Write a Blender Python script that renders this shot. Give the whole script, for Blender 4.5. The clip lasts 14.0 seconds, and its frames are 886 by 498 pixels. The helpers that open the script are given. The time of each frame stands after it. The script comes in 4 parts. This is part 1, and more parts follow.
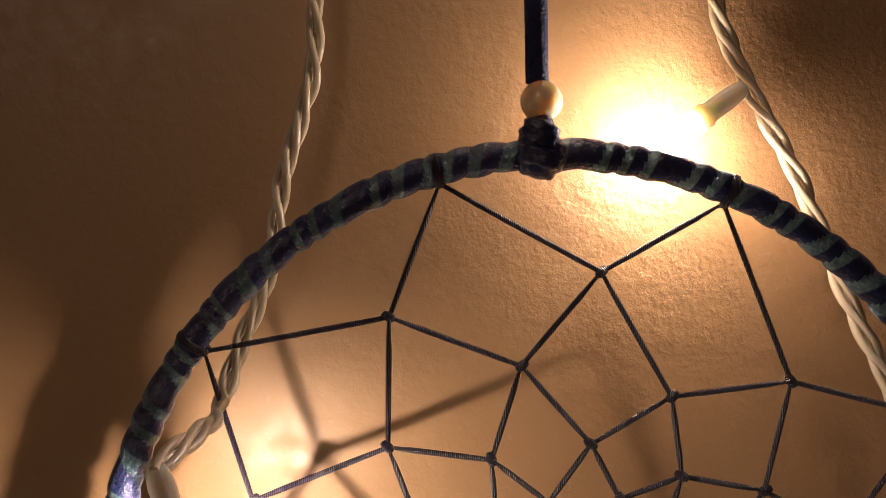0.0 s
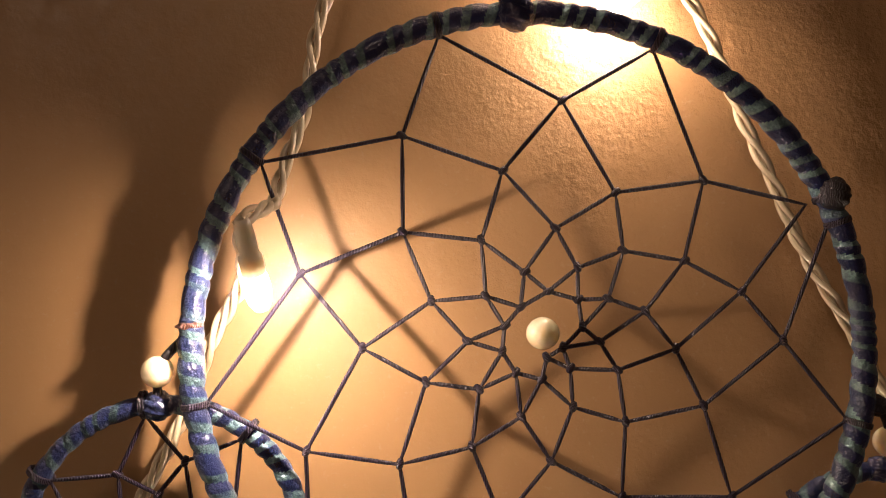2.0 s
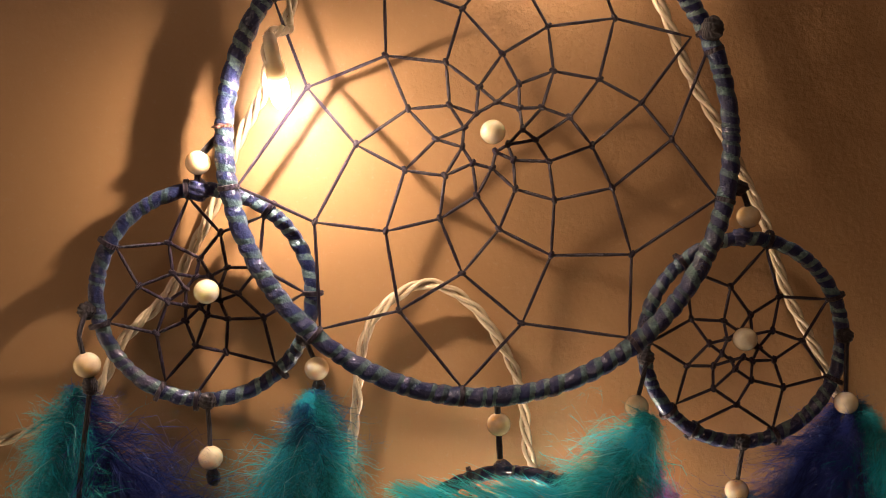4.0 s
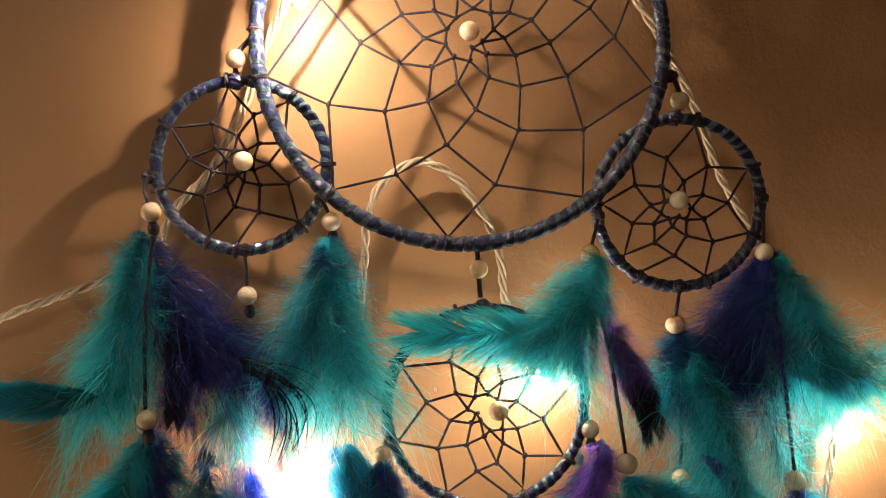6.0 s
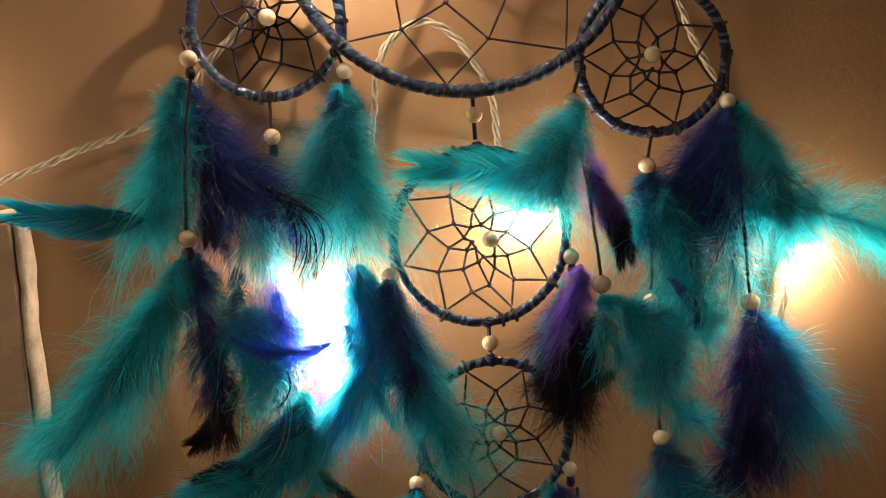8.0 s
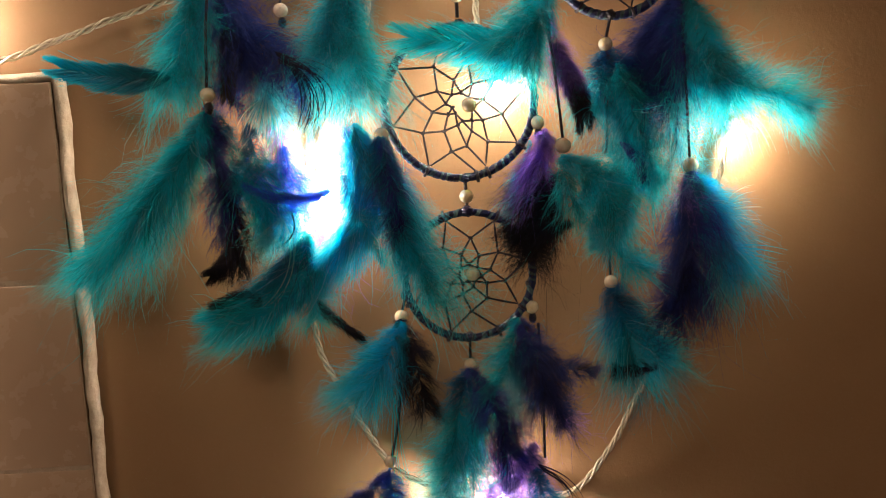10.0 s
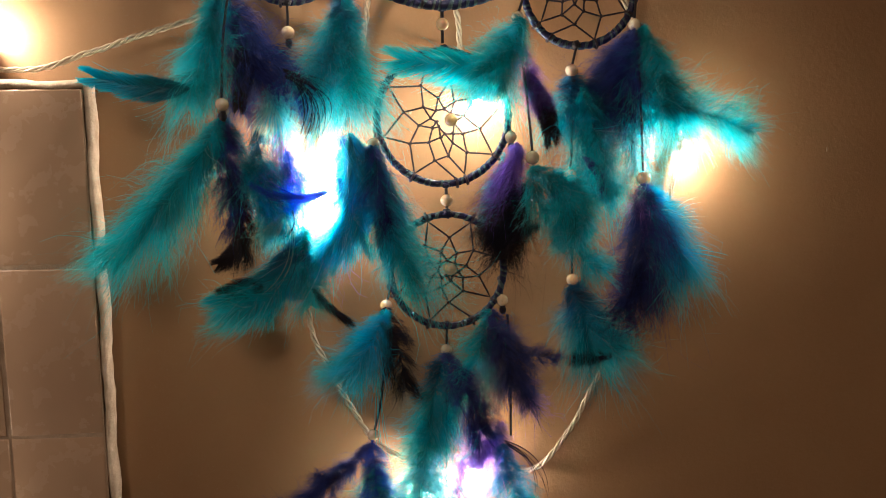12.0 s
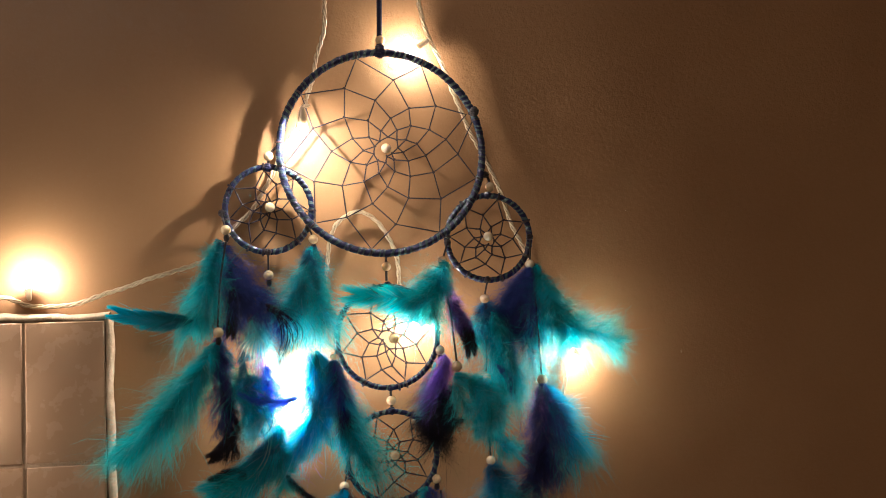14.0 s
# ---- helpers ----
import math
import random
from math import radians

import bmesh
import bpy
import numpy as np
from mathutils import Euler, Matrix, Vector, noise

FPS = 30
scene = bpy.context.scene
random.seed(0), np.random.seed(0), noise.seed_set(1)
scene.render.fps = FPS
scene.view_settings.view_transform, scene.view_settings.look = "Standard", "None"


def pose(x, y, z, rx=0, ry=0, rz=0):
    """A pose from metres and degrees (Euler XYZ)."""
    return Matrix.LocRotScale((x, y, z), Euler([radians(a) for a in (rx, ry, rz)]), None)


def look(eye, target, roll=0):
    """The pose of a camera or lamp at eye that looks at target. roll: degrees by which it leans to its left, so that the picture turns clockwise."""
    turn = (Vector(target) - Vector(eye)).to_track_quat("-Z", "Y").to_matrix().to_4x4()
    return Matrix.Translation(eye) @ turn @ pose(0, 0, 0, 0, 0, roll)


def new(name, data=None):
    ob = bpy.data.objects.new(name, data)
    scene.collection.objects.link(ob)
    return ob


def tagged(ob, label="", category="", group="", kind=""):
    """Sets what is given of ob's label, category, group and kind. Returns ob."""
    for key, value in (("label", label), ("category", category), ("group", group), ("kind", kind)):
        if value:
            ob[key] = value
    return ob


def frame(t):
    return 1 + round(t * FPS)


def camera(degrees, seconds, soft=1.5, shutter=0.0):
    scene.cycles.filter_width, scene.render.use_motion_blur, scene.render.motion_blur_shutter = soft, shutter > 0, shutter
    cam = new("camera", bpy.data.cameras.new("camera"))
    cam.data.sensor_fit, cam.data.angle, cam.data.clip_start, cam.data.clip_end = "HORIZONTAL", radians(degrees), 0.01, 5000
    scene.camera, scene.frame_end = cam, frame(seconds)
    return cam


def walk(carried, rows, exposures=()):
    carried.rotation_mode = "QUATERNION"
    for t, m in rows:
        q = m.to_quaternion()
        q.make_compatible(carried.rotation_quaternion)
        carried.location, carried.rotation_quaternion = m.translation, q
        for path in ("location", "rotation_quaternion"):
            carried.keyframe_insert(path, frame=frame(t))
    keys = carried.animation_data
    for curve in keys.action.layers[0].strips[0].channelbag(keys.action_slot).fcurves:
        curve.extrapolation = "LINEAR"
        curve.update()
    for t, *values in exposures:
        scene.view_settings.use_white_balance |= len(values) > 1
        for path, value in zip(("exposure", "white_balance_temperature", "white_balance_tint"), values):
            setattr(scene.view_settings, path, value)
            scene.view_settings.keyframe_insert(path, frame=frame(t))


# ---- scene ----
cam = camera(51.7, 14.0, soft=0.9)

EXPOSURES = [(0, -0.1, 6200, 17), (1, 0.12, 6400, 17), (2, 0.32, 6650, 17), (3.5, 0.5, 6900, 20), (7, 0.65, 6500, 14), (11, 1.0, 5850, 11), (14, 1.06, 5750, 11)]
PATH = [
    (0, (-0.0174, -0.1861, 1.5565), (-0.048, 1.810, 1.599), -1.7),
    (0.5, (-0.0174, -0.2062, 1.5567), (-0.047, 1.794, 1.508), -2.1),
    (1, (-0.0212, -0.2083, 1.5337), (-0.013, 1.792, 1.595), -2.1),
    (1.5, (-0.0240, -0.2149, 1.5297), (0.005, 1.785, 1.534), -2.1),
    (2, (-0.0286, -0.2377, 1.5186), (0.038, 1.761, 1.539), -2.3),
    (2.5, (-0.035, -0.261, 1.507), (0.08, 1.736, 1.486), -2.0),
    (3, (-0.04, -0.278, 1.493), (0.098, 1.717, 1.454), -2.1),
    (3.5, (-0.042, -0.296, 1.489), (0.134, 1.693, 1.371), -2.4),
    (3.7, (-0.042, -0.3, 1.489), (0.142, 1.685, 1.335), -2.5),
    (5.8, (-0.038, -0.369, 1.438), (0.106, 1.623, 1.34), -3.2),
    (6, (-0.04, -0.379, 1.435), (0.105, 1.614, 1.338), -3.4),
    (6.5, (-0.042, -0.395, 1.421), (0.082, 1.597, 1.299), -3.4),
    (7, (-0.035, -0.404, 1.411), (0.051, 1.588, 1.252), -3.4),
    (7.5, (-0.037, -0.415, 1.404), (0.047, 1.573, 1.207), -3.4),
    (8, (-0.037, -0.434, 1.397), (0.055, 1.551, 1.169), -3.4),
    (8.2, (-0.038, -0.441, 1.392), (0.055, 1.542, 1.152), -3.4),
    (10.3, (-0.044, -0.529, 1.36), (0.085, 1.43, 0.978), -1.7),
    (10.5, (-0.047, -0.544, 1.358), (0.081, 1.409, 0.949), -1.2),
    (11, (-0.051, -0.552, 1.346), (0.083, 1.394, 0.908), -1.1),
    (11.5, (-0.048, -0.554, 1.346), (0.094, 1.385, 0.878), -0.8),
    (12, (-0.046, -0.572, 1.36), (0.114, 1.398, 1.057), -0.5),
    (12.2, (-0.041, -0.583, 1.368), (0.103, 1.4, 1.153), -0.6),
    (12.5, (-0.054, -0.614, 1.383), (0.146, 1.373, 1.283), -0.6),
    (13, (-0.054, -0.653, 1.406), (0.207, 1.33, 1.426), -1.0),
    (13.5, (-0.064, -0.687, 1.406), (0.237, 1.288, 1.482), -1.2),
    (14, (-0.074, -0.731, 1.406), (0.256, 1.242, 1.45), -1.3),
]
walk(cam, [(t, look(e, g, r)) for t, e, g, r in PATH], EXPOSURES)

# ---- light ----
world = bpy.data.worlds.new("world")
scene.world = world
world.use_nodes = True
world.node_tree.nodes["Background"].inputs[0].default_value = (0.9, 0.8, 0.68, 1)
world.node_tree.nodes["Background"].inputs[1].default_value = 0.02
scene.view_settings.exposure = 0.0
BULB_POWER = 2900.0
BULB_COLOUR = (1.0, 0.77, 0.55, 1)
ROOM_LAMP = 17.5

# ---- materials ----


def shader(name, colour=(0.5, 0.5, 0.5), rough=0.6, metal=0.0, spec=0.5):
    m = bpy.data.materials.new(name)
    m.use_nodes = True
    b = m.node_tree.nodes["Principled BSDF"]
    b.inputs["Base Color"].default_value = (*colour, 1)
    b.inputs["Roughness"].default_value = rough
    b.inputs["Metallic"].default_value = metal
    b.inputs["Specular IOR Level"].default_value = spec
    return m, m.node_tree, b


def add(tree, kind, **inputs):
    n = tree.nodes.new(kind)
    for k, v in inputs.items():
        n.inputs[k.replace("_", " ")].default_value = v
    return n


def noise_tex(tree, scale, detail=4.0, rough=0.55, where="Object"):
    co = tree.nodes.new("ShaderNodeTexCoord")
    n = add(tree, "ShaderNodeTexNoise", Scale=scale, Detail=detail, Roughness=rough)
    tree.links.new(co.outputs[where], n.inputs["Vector"])
    return n.outputs["Fac"]


def ramp(tree, fac, a, b, lo=0.35, hi=0.65):
    r = tree.nodes.new("ShaderNodeValToRGB")
    r.color_ramp.elements[0].position, r.color_ramp.elements[1].position = lo, hi
    r.color_ramp.elements[0].color, r.color_ramp.elements[1].color = (*a, 1), (*b, 1)
    tree.links.new(fac, r.inputs[0])
    return r.outputs[0]


def mixc(tree, fac, a, b, mode="MIX"):
    n = tree.nodes.new("ShaderNodeMix")
    n.data_type, n.blend_type = "RGBA", mode
    for sock, v in ((n.inputs[0], fac), (n.inputs[6], a), (n.inputs[7], b)):
        if hasattr(v, "links"):
            tree.links.new(v, sock)
        else:
            sock.default_value = v
    return n.outputs[2]


def bump(tree, b, parts):
    """parts: (height socket, strength, distance), stacked."""
    last = None
    for h, s, d in parts:
        n = add(tree, "ShaderNodeBump", Strength=s, Distance=d)
        tree.links.new(h, n.inputs["Height"])
        if last:
            tree.links.new(last, n.inputs["Normal"])
        last = n.outputs["Normal"]
    tree.links.new(last, b.inputs["Normal"])


def plaster():
    m, t, b = shader("painted_plaster", rough=0.5)
    big, fine, mid = noise_tex(t, 5, 5), noise_tex(t, 620, 5, 0.6), noise_tex(t, 240, 4, 0.6)
    c1 = ramp(t, big, (0.282, 0.164, 0.078), (0.325, 0.196, 0.096))
    c2 = mixc(t, ramp(t, fine, (0, 0, 0), (1, 1, 1), 0.6, 0.78), c1, (0.32, 0.21, 0.125, 1))
    t.links.new(c2, b.inputs["Base Color"])
    t.links.new(ramp(t, mid, (0.36, 0.36, 0.36), (0.6, 0.6, 0.6)), b.inputs["Roughness"])
    co = t.nodes.new("ShaderNodeTexCoord")
    sep = t.nodes.new("ShaderNodeSeparateXYZ")
    t.links.new(co.outputs["Object"], sep.inputs[0])
    shift = t.nodes.new("ShaderNodeMath")
    shift.inputs[1].default_value = 0.08
    t.links.new(sep.outputs["X"], shift.inputs[0])
    where = ramp(t, shift.outputs[0], (0.2, 0.2, 0.2), (1, 1, 1), 0.03, 0.09)
    lift = t.nodes.new("ShaderNodeMath")
    lift.inputs[1].default_value = -1.4
    t.links.new(sep.outputs["Z"], lift.inputs[0])
    where = mixc(t, 1.0, where, ramp(t, lift.outputs[0], (0.35, 0.35, 0.35), (1, 1, 1), 0.08, 0.15), "MULTIPLY")
    grain = mixc(t, 1.0, ramp(t, fine, (0, 0, 0), (1, 1, 1), 0.3, 0.75), where, "MULTIPLY")
    coarse = mixc(t, 1.0, ramp(t, mid, (0, 0, 0), (1, 1, 1), 0.3, 0.75), where, "MULTIPLY")
    bump(t, b, [(noise_tex(t, 18, 3), 0.25, 0.0015), (coarse, 0.4, 0.0008), (grain, 0.40, 0.0004)])
    return m


def tile_glaze():
    m, t, b = shader("glazed_tile", rough=0.16)
    info = t.nodes.new("ShaderNodeObjectInfo")
    c = mixc(t, info.outputs["Random"], (0.41, 0.28, 0.18, 1), (0.45, 0.31, 0.205, 1))
    stain = ramp(t, noise_tex(t, 24, 6, 0.6), (0, 0, 0), (0.25, 0.25, 0.25), 0.3, 0.95)
    c = mixc(t, stain, c, (0.28, 0.185, 0.112, 1))
    t.links.new(c, b.inputs["Base Color"])
    t.links.new(ramp(t, noise_tex(t, 60, 4), (0.12, 0.12, 0.12), (0.34, 0.34, 0.34)), b.inputs["Roughness"])
    bump(t, b, [(noise_tex(t, 14, 2), 0.35, 0.003), (noise_tex(t, 300, 3), 0.15, 0.0003)])
    return m


def grout_mat(name, a, c, scale=90):
    m, t, b = shader(name, rough=0.85)
    t.links.new(ramp(t, noise_tex(t, scale, 6, 0.65), a, c), b.inputs["Base Color"])
    bump(t, b, [(noise_tex(t, scale * 3, 5), 0.8, 0.0012)])
    return m


def satin():
    """Wound ribbon: navy cloth with a paler shiny teal band along each turn, satin glints painted into it."""
    m, t, b = shader("satin_ribbon", rough=0.19, spec=1.0)
    at = t.nodes.new("ShaderNodeAttribute")
    at.attribute_name = "turn"
    edge = ramp(t, at.outputs["Fac"], (0, 0, 0), (1, 1, 1), 0.54, 0.62)
    weave = noise_tex(t, 900, 3, 0.7)
    blot = noise_tex(t, 55, 4)
    dark = mixc(t, blot, (0.004, 0.006, 0.024, 1), (0.010, 0.022, 0.12, 1))
    # teal of the band; its lightest tones are glints put into the colour
    pale = mixc(t, noise_tex(t, 160, 3), (0.02, 0.07, 0.10, 1), (0.26, 0.46, 0.49, 1))
    fac = mixc(t, ramp(t, weave, (0.45, 0.45, 0.45), (1, 1, 1), 0.4, 0.6), (0, 0, 0, 1), edge)
    fac = mixc(t, ramp(t, noise_tex(t, 130, 4), (0.25, 0.25, 0.25), (1, 1, 1), 0.34, 0.54), (0, 0, 0, 1), fac)
    t.links.new(mixc(t, fac, dark, pale), b.inputs["Base Color"])
    t.links.new(ramp(t, fac, (0.2, 0.2, 0.2), (0.5, 0.5, 0.5), 0.0, 0.6), b.inputs["Metallic"])
    b.inputs["Sheen Weight"].default_value = 0.25
    b.inputs["Sheen Tint"].default_value = (0.5, 0.65, 1, 1)
    bump(t, b, [(weave, 0.8, 0.0005), (noise_tex(t, 260, 3), 0.9, 0.0010)])
    return m


def thread_mat(name, a, c):
    m, t, b = shader(name, rough=0.5)
    w = add(t, "ShaderNodeTexWave", Scale=900.0, Distortion=1.0)
    co = t.nodes.new("ShaderNodeTexCoord")
    t.links.new(co.outputs["Object"], w.inputs["Vector"])
    t.links.new(ramp(t, w.outputs["Fac"], a, c), b.inputs["Base Color"])
    bump(t, b, [(w.outputs["Fac"], 0.7, 0.0003)])
    return m


def pearl():
    m, t, b = shader("pearl", rough=0.2)
    t.links.new(ramp(t, noise_tex(t, 260, 3), (0.60, 0.51, 0.37), (0.74, 0.66, 0.52)), b.inputs["Base Color"])
    b.inputs["Subsurface Weight"].default_value = 0.75
    b.inputs["Subsurface Radius"].default_value = (0.008, 0.006, 0.004)
    b.inputs["Subsurface Scale"].default_value = 1.0
    b.inputs["Coat Weight"].default_value = 0.6
    b.inputs["Coat Roughness"].default_value = 0.08
    return m


def pvc():
    m, t, b = shader("clear_pvc", rough=0.3)
    t.links.new(ramp(t, noise_tex(t, 40, 4), (0.54, 0.46, 0.32), (0.66, 0.57, 0.42)), b.inputs["Base Color"])
    b.inputs["Transmission Weight"].default_value = 0.15
    bump(t, b, [(noise_tex(t, 120, 3), 0.3, 0.0004)])
    return m


def glow(name, strength):
    m, t, b = shader(name, (0.9, 0.85, 0.7), rough=0.2)
    b.inputs["Emission Color"].default_value = BULB_COLOUR
    b.inputs["Emission Strength"].default_value = strength
    return m


def clear_dome():
    """Clear plastic lens that lets the core's light through and glows faintly itself."""
    m = bpy.data.materials.new("clear_bulb_dome")
    m.use_nodes = True
    t = m.node_tree
    t.nodes.clear()
    through_it = t.nodes.new("ShaderNodeBsdfTransparent")
    lit = add(t, "ShaderNodeEmission", Strength=22.0)
    lit.inputs["Color"].default_value = BULB_COLOUR
    both = t.nodes.new("ShaderNodeMixShader")
    both.inputs[0].default_value = 0.25
    t.links.new(through_it.outputs[0], both.inputs[1])
    t.links.new(lit.outputs[0], both.inputs[2])
    out = t.nodes.new("ShaderNodeOutputMaterial")
    t.links.new(both.outputs[0], out.inputs["Surface"])
    return m


def feather_mat(name, base, tip, lo=0.4, hi=0.9, bright=False):
    """Thin barbs: light comes back from them and passes through them. The dye changes along the shaft."""
    m = bpy.data.materials.new(name)
    m.use_nodes = True
    t = m.node_tree
    t.nodes.clear()
    at = t.nodes.new("ShaderNodeAttribute")
    at.attribute_name = "along"
    dye = ramp(t, at.outputs["Fac"], base, tip, lo, hi)
    tk = t.nodes.new("ShaderNodeAttribute")
    tk.attribute_name = "took"
    c = mixc(t, 1.0, dye, tk.outputs["Color"], "MULTIPLY")
    c = mixc(t, ramp(t, tk.outputs["Fac"], (0, 0, 0), (0.4, 0.4, 0.4), 0.98, 1.0), c, (0.55, 0.80, 0.85, 1)) if bright else c
    d, tr = t.nodes.new("ShaderNodeBsdfDiffuse"), t.nodes.new("ShaderNodeBsdfTranslucent")
    gl = add(t, "ShaderNodeBsdfGlossy", Roughness=0.36)
    for n in (d, tr):
        t.links.new(c, n.inputs["Color"])
    out = t.nodes.new("ShaderNodeOutputMaterial")

    def mix(f, a, b2):
        n = t.nodes.new("ShaderNodeMixShader")
        n.inputs[0].default_value = f
        t.links.new(a.outputs[0], n.inputs[1])
        t.links.new(b2.outputs[0], n.inputs[2])
        return n
    s = mix(0.03, mix(0.6, d, tr), gl)
    t.links.new(s.outputs[0], out.inputs["Surface"])
    return m


M_WALL, M_TILE = plaster(), tile_glaze()
M_GROUT = grout_mat("tile_grout", (0.34, 0.25, 0.165), (0.44, 0.33, 0.23))
M_EDGE = grout_mat("cement_edging", (0.42, 0.33, 0.23), (0.60, 0.50, 0.37))
M_FLOOR = grout_mat("floor_cement", (0.16, 0.13, 0.10), (0.24, 0.20, 0.16), 20)
M_SATIN, M_PEARL, M_PVC = satin(), pearl(), pvc()
M_THREAD = thread_mat("web_thread", (0.003, 0.002, 0.007), (0.026, 0.017, 0.052))
M_CORD = thread_mat("black_cord", (0.006, 0.006, 0.012), (0.022, 0.02, 0.035))
M_RUST = thread_mat("brown_tie", (0.06, 0.02, 0.015), (0.14, 0.06, 0.05))
M_STRAP = grout_mat("navy_suede", (0.008, 0.012, 0.05), (0.018, 0.03, 0.10), 400)
M_SOCKET, _, socket_bsdf = shader("bulb_socket", (0.82, 0.76, 0.64), 0.4)
socket_bsdf.inputs["Subsurface Weight"].default_value = 0.6
socket_bsdf.inputs["Subsurface Radius"].default_value = (0.006, 0.005, 0.004)
socket_bsdf.inputs["Subsurface Scale"].default_value = 1.0
M_STEEL = shader("steel_nail", (0.45, 0.43, 0.40), 0.35, 1.0)[0]
M_BULB = glow("lit_bulb", BULB_POWER)
M_DOME, M_CORE = clear_dome(), glow("lit_bulb_core", BULB_POWER * 3.6)
M_LAMP = glow("lit_diffuser", ROOM_LAMP)
TEAL = feather_mat("teal_down", (0.012, 0.72, 0.88), (0.03, 0.84, 0.96), bright=True)
AQUA = feather_mat("aqua_vane", (0.010, 0.58, 0.93), (0.03, 0.72, 0.98), bright=True)
DUSK = feather_mat("dark_to_aqua_vane", (0.008, 0.26, 0.40), (0.02, 0.70, 0.95), 0.15, 0.75)
DEEP = feather_mat("deep_teal", (0.008, 0.20, 0.48), (0.012, 0.64, 0.82), 0.2, 0.65, bright=True)
NAVY = feather_mat("navy_down", (0.055, 0.10, 0.48), (0.018, 0.040, 0.26), 0.3, 0.85)
ROYAL = feather_mat("royal_vane", (0.03, 0.14, 0.85), (0.05, 0.22, 0.92))
PURPLE = feather_mat("purple_to_black", (0.22, 0.13, 0.72), (0.006, 0.006, 0.02), 0.35, 0.65)
LILAC = feather_mat("lilac_down", (0.45, 0.30, 0.90), (0.40, 0.26, 0.88))
BLACK = feather_mat("black_vane", (0.010, 0.014, 0.055), (0.004, 0.004, 0.012))
PALE = feather_mat("undyed_barb", (0.12, 0.62, 0.70), (0.72, 0.82, 0.74), 0.1, 0.7)

# ---- mesh helpers ----


def part(name, bm, material, parent=None, label=""):
    me = bpy.data.meshes.new(name)
    bm.to_mesh(me)
    bm.free()
    me.materials.append(material)
    ob = new(name, me)
    if parent:
        ob.parent = parent
    if label:
        ob["label"] = label
    return ob


def mesh_part(name, verts, faces, material, parent=None, label="", smooth=True, attr=None):
    """verts (N, 3) and quads (F, 4) as arrays; attr: (name, N values)."""
    me = bpy.data.meshes.new(name)
    verts, faces = np.asarray(verts, np.float32), np.asarray(faces, np.int32)
    me.vertices.add(len(verts))
    me.vertices.foreach_set("co", verts.ravel())
    me.loops.add(faces.size)
    me.loops.foreach_set("vertex_index", faces.ravel())
    me.polygons.add(len(faces))
    me.polygons.foreach_set("loop_start", np.arange(0, faces.size, 4, dtype=np.int32))
    me.polygons.foreach_set("use_smooth", np.full(len(faces), smooth))
    me.update(calc_edges=True)
    if attr:
        a = me.attributes.new(attr[0], "FLOAT", "POINT")
        a.data.foreach_set("value", np.asarray(attr[1], np.float32))
    me.materials.append(material)
    ob = new(name, me)
    if parent:
        ob.parent = parent
    if label:
        ob["label"] = label
    return ob


def box(bm, lo, hi):
    lo, hi = Vector(lo), Vector(hi)
    r = bmesh.ops.create_cube(bm, size=1, matrix=Matrix.Translation((lo + hi) / 2) @ Matrix.Diagonal((*(hi - lo), 1)))
    return r["verts"]


def tube(path, radius, sides=8, closed=False, taper=None, flat=1.0):
    """Verts and quads of a round tube along path (N, 3)."""
    p = np.asarray(path, float)
    n = len(p)
    tan = np.roll(p, -1, 0) - np.roll(p, 1, 0) if closed else np.gradient(p, axis=0)
    tan /= np.linalg.norm(tan, axis=1, keepdims=True) + 1e-12
    ref = np.array([0.0, 1.0, 0.0])
    side = np.cross(tan, ref)
    bad = np.linalg.norm(side, axis=1) < 0.05
    side[bad] = np.cross(tan[bad], [1.0, 0, 0])
    side /= np.linalg.norm(side, axis=1, keepdims=True)
    up = np.cross(side, tan)
    a = np.arange(sides) * 2 * math.pi / sides
    r = np.broadcast_to(np.asarray(radius, float), (n,)) * (1 if taper is None else taper)
    v = p[:, None] + r[:, None, None] * (np.cos(a)[None, :, None] * side[:, None] + flat * np.sin(a)[None, :, None] * up[:, None])
    i = np.arange(n if closed else n - 1)[:, None]
    j = np.arange(sides)[None]
    i2, j2 = (i + 1) % n, (j + 1) % sides
    f = np.stack([i * sides + j, i * sides + j2, i2 * sides + j2, i2 * sides + j], -1).reshape(-1, 4)
    return v.reshape(-1, 3), f


def joined(pieces):
    vs, fs, n = [], [], 0
    for v, f in pieces:
        vs.append(v)
        fs.append(np.asarray(f) + n)
        n += len(v)
    return np.concatenate(vs), np.concatenate(fs)


def spline(points, step=0.002):
    """A smooth line through a few points (Catmull-Rom)."""
    p = [Vector(q) for q in points]
    p = [2 * p[0] - p[1]] + p + [2 * p[-1] - p[-2]]
    out = []
    for a, b, c, d in zip(p, p[1:], p[2:], p[3:]):
        k = max(2, int((c - b).length / step))
        for s in range(k):
            u = s / k
            out.append(0.5 * (2 * b + (c - a) * u + (2 * a - 5 * b + 4 * c - d) * u * u + (3 * b - a - 3 * c + d) * u ** 3))
    out.append(p[-2])
    return np.array([tuple(q) for q in out])


def ball(bm, centre, r, squash=1.0):
    bmesh.ops.create_uvsphere(bm, u_segments=20, v_segments=14, radius=r, matrix=Matrix.Translation(centre) @ Matrix.Diagonal((1, 1, squash, 1)))
    for f in bm.faces:
        f.smooth = True


# ---- the room ----
def slab(name, lo, hi, material, label):
    bm = bmesh.new()
    box(bm, lo, hi)
    return tagged(part(name, bm, material), label, name.split("_")[0], kind="structure")


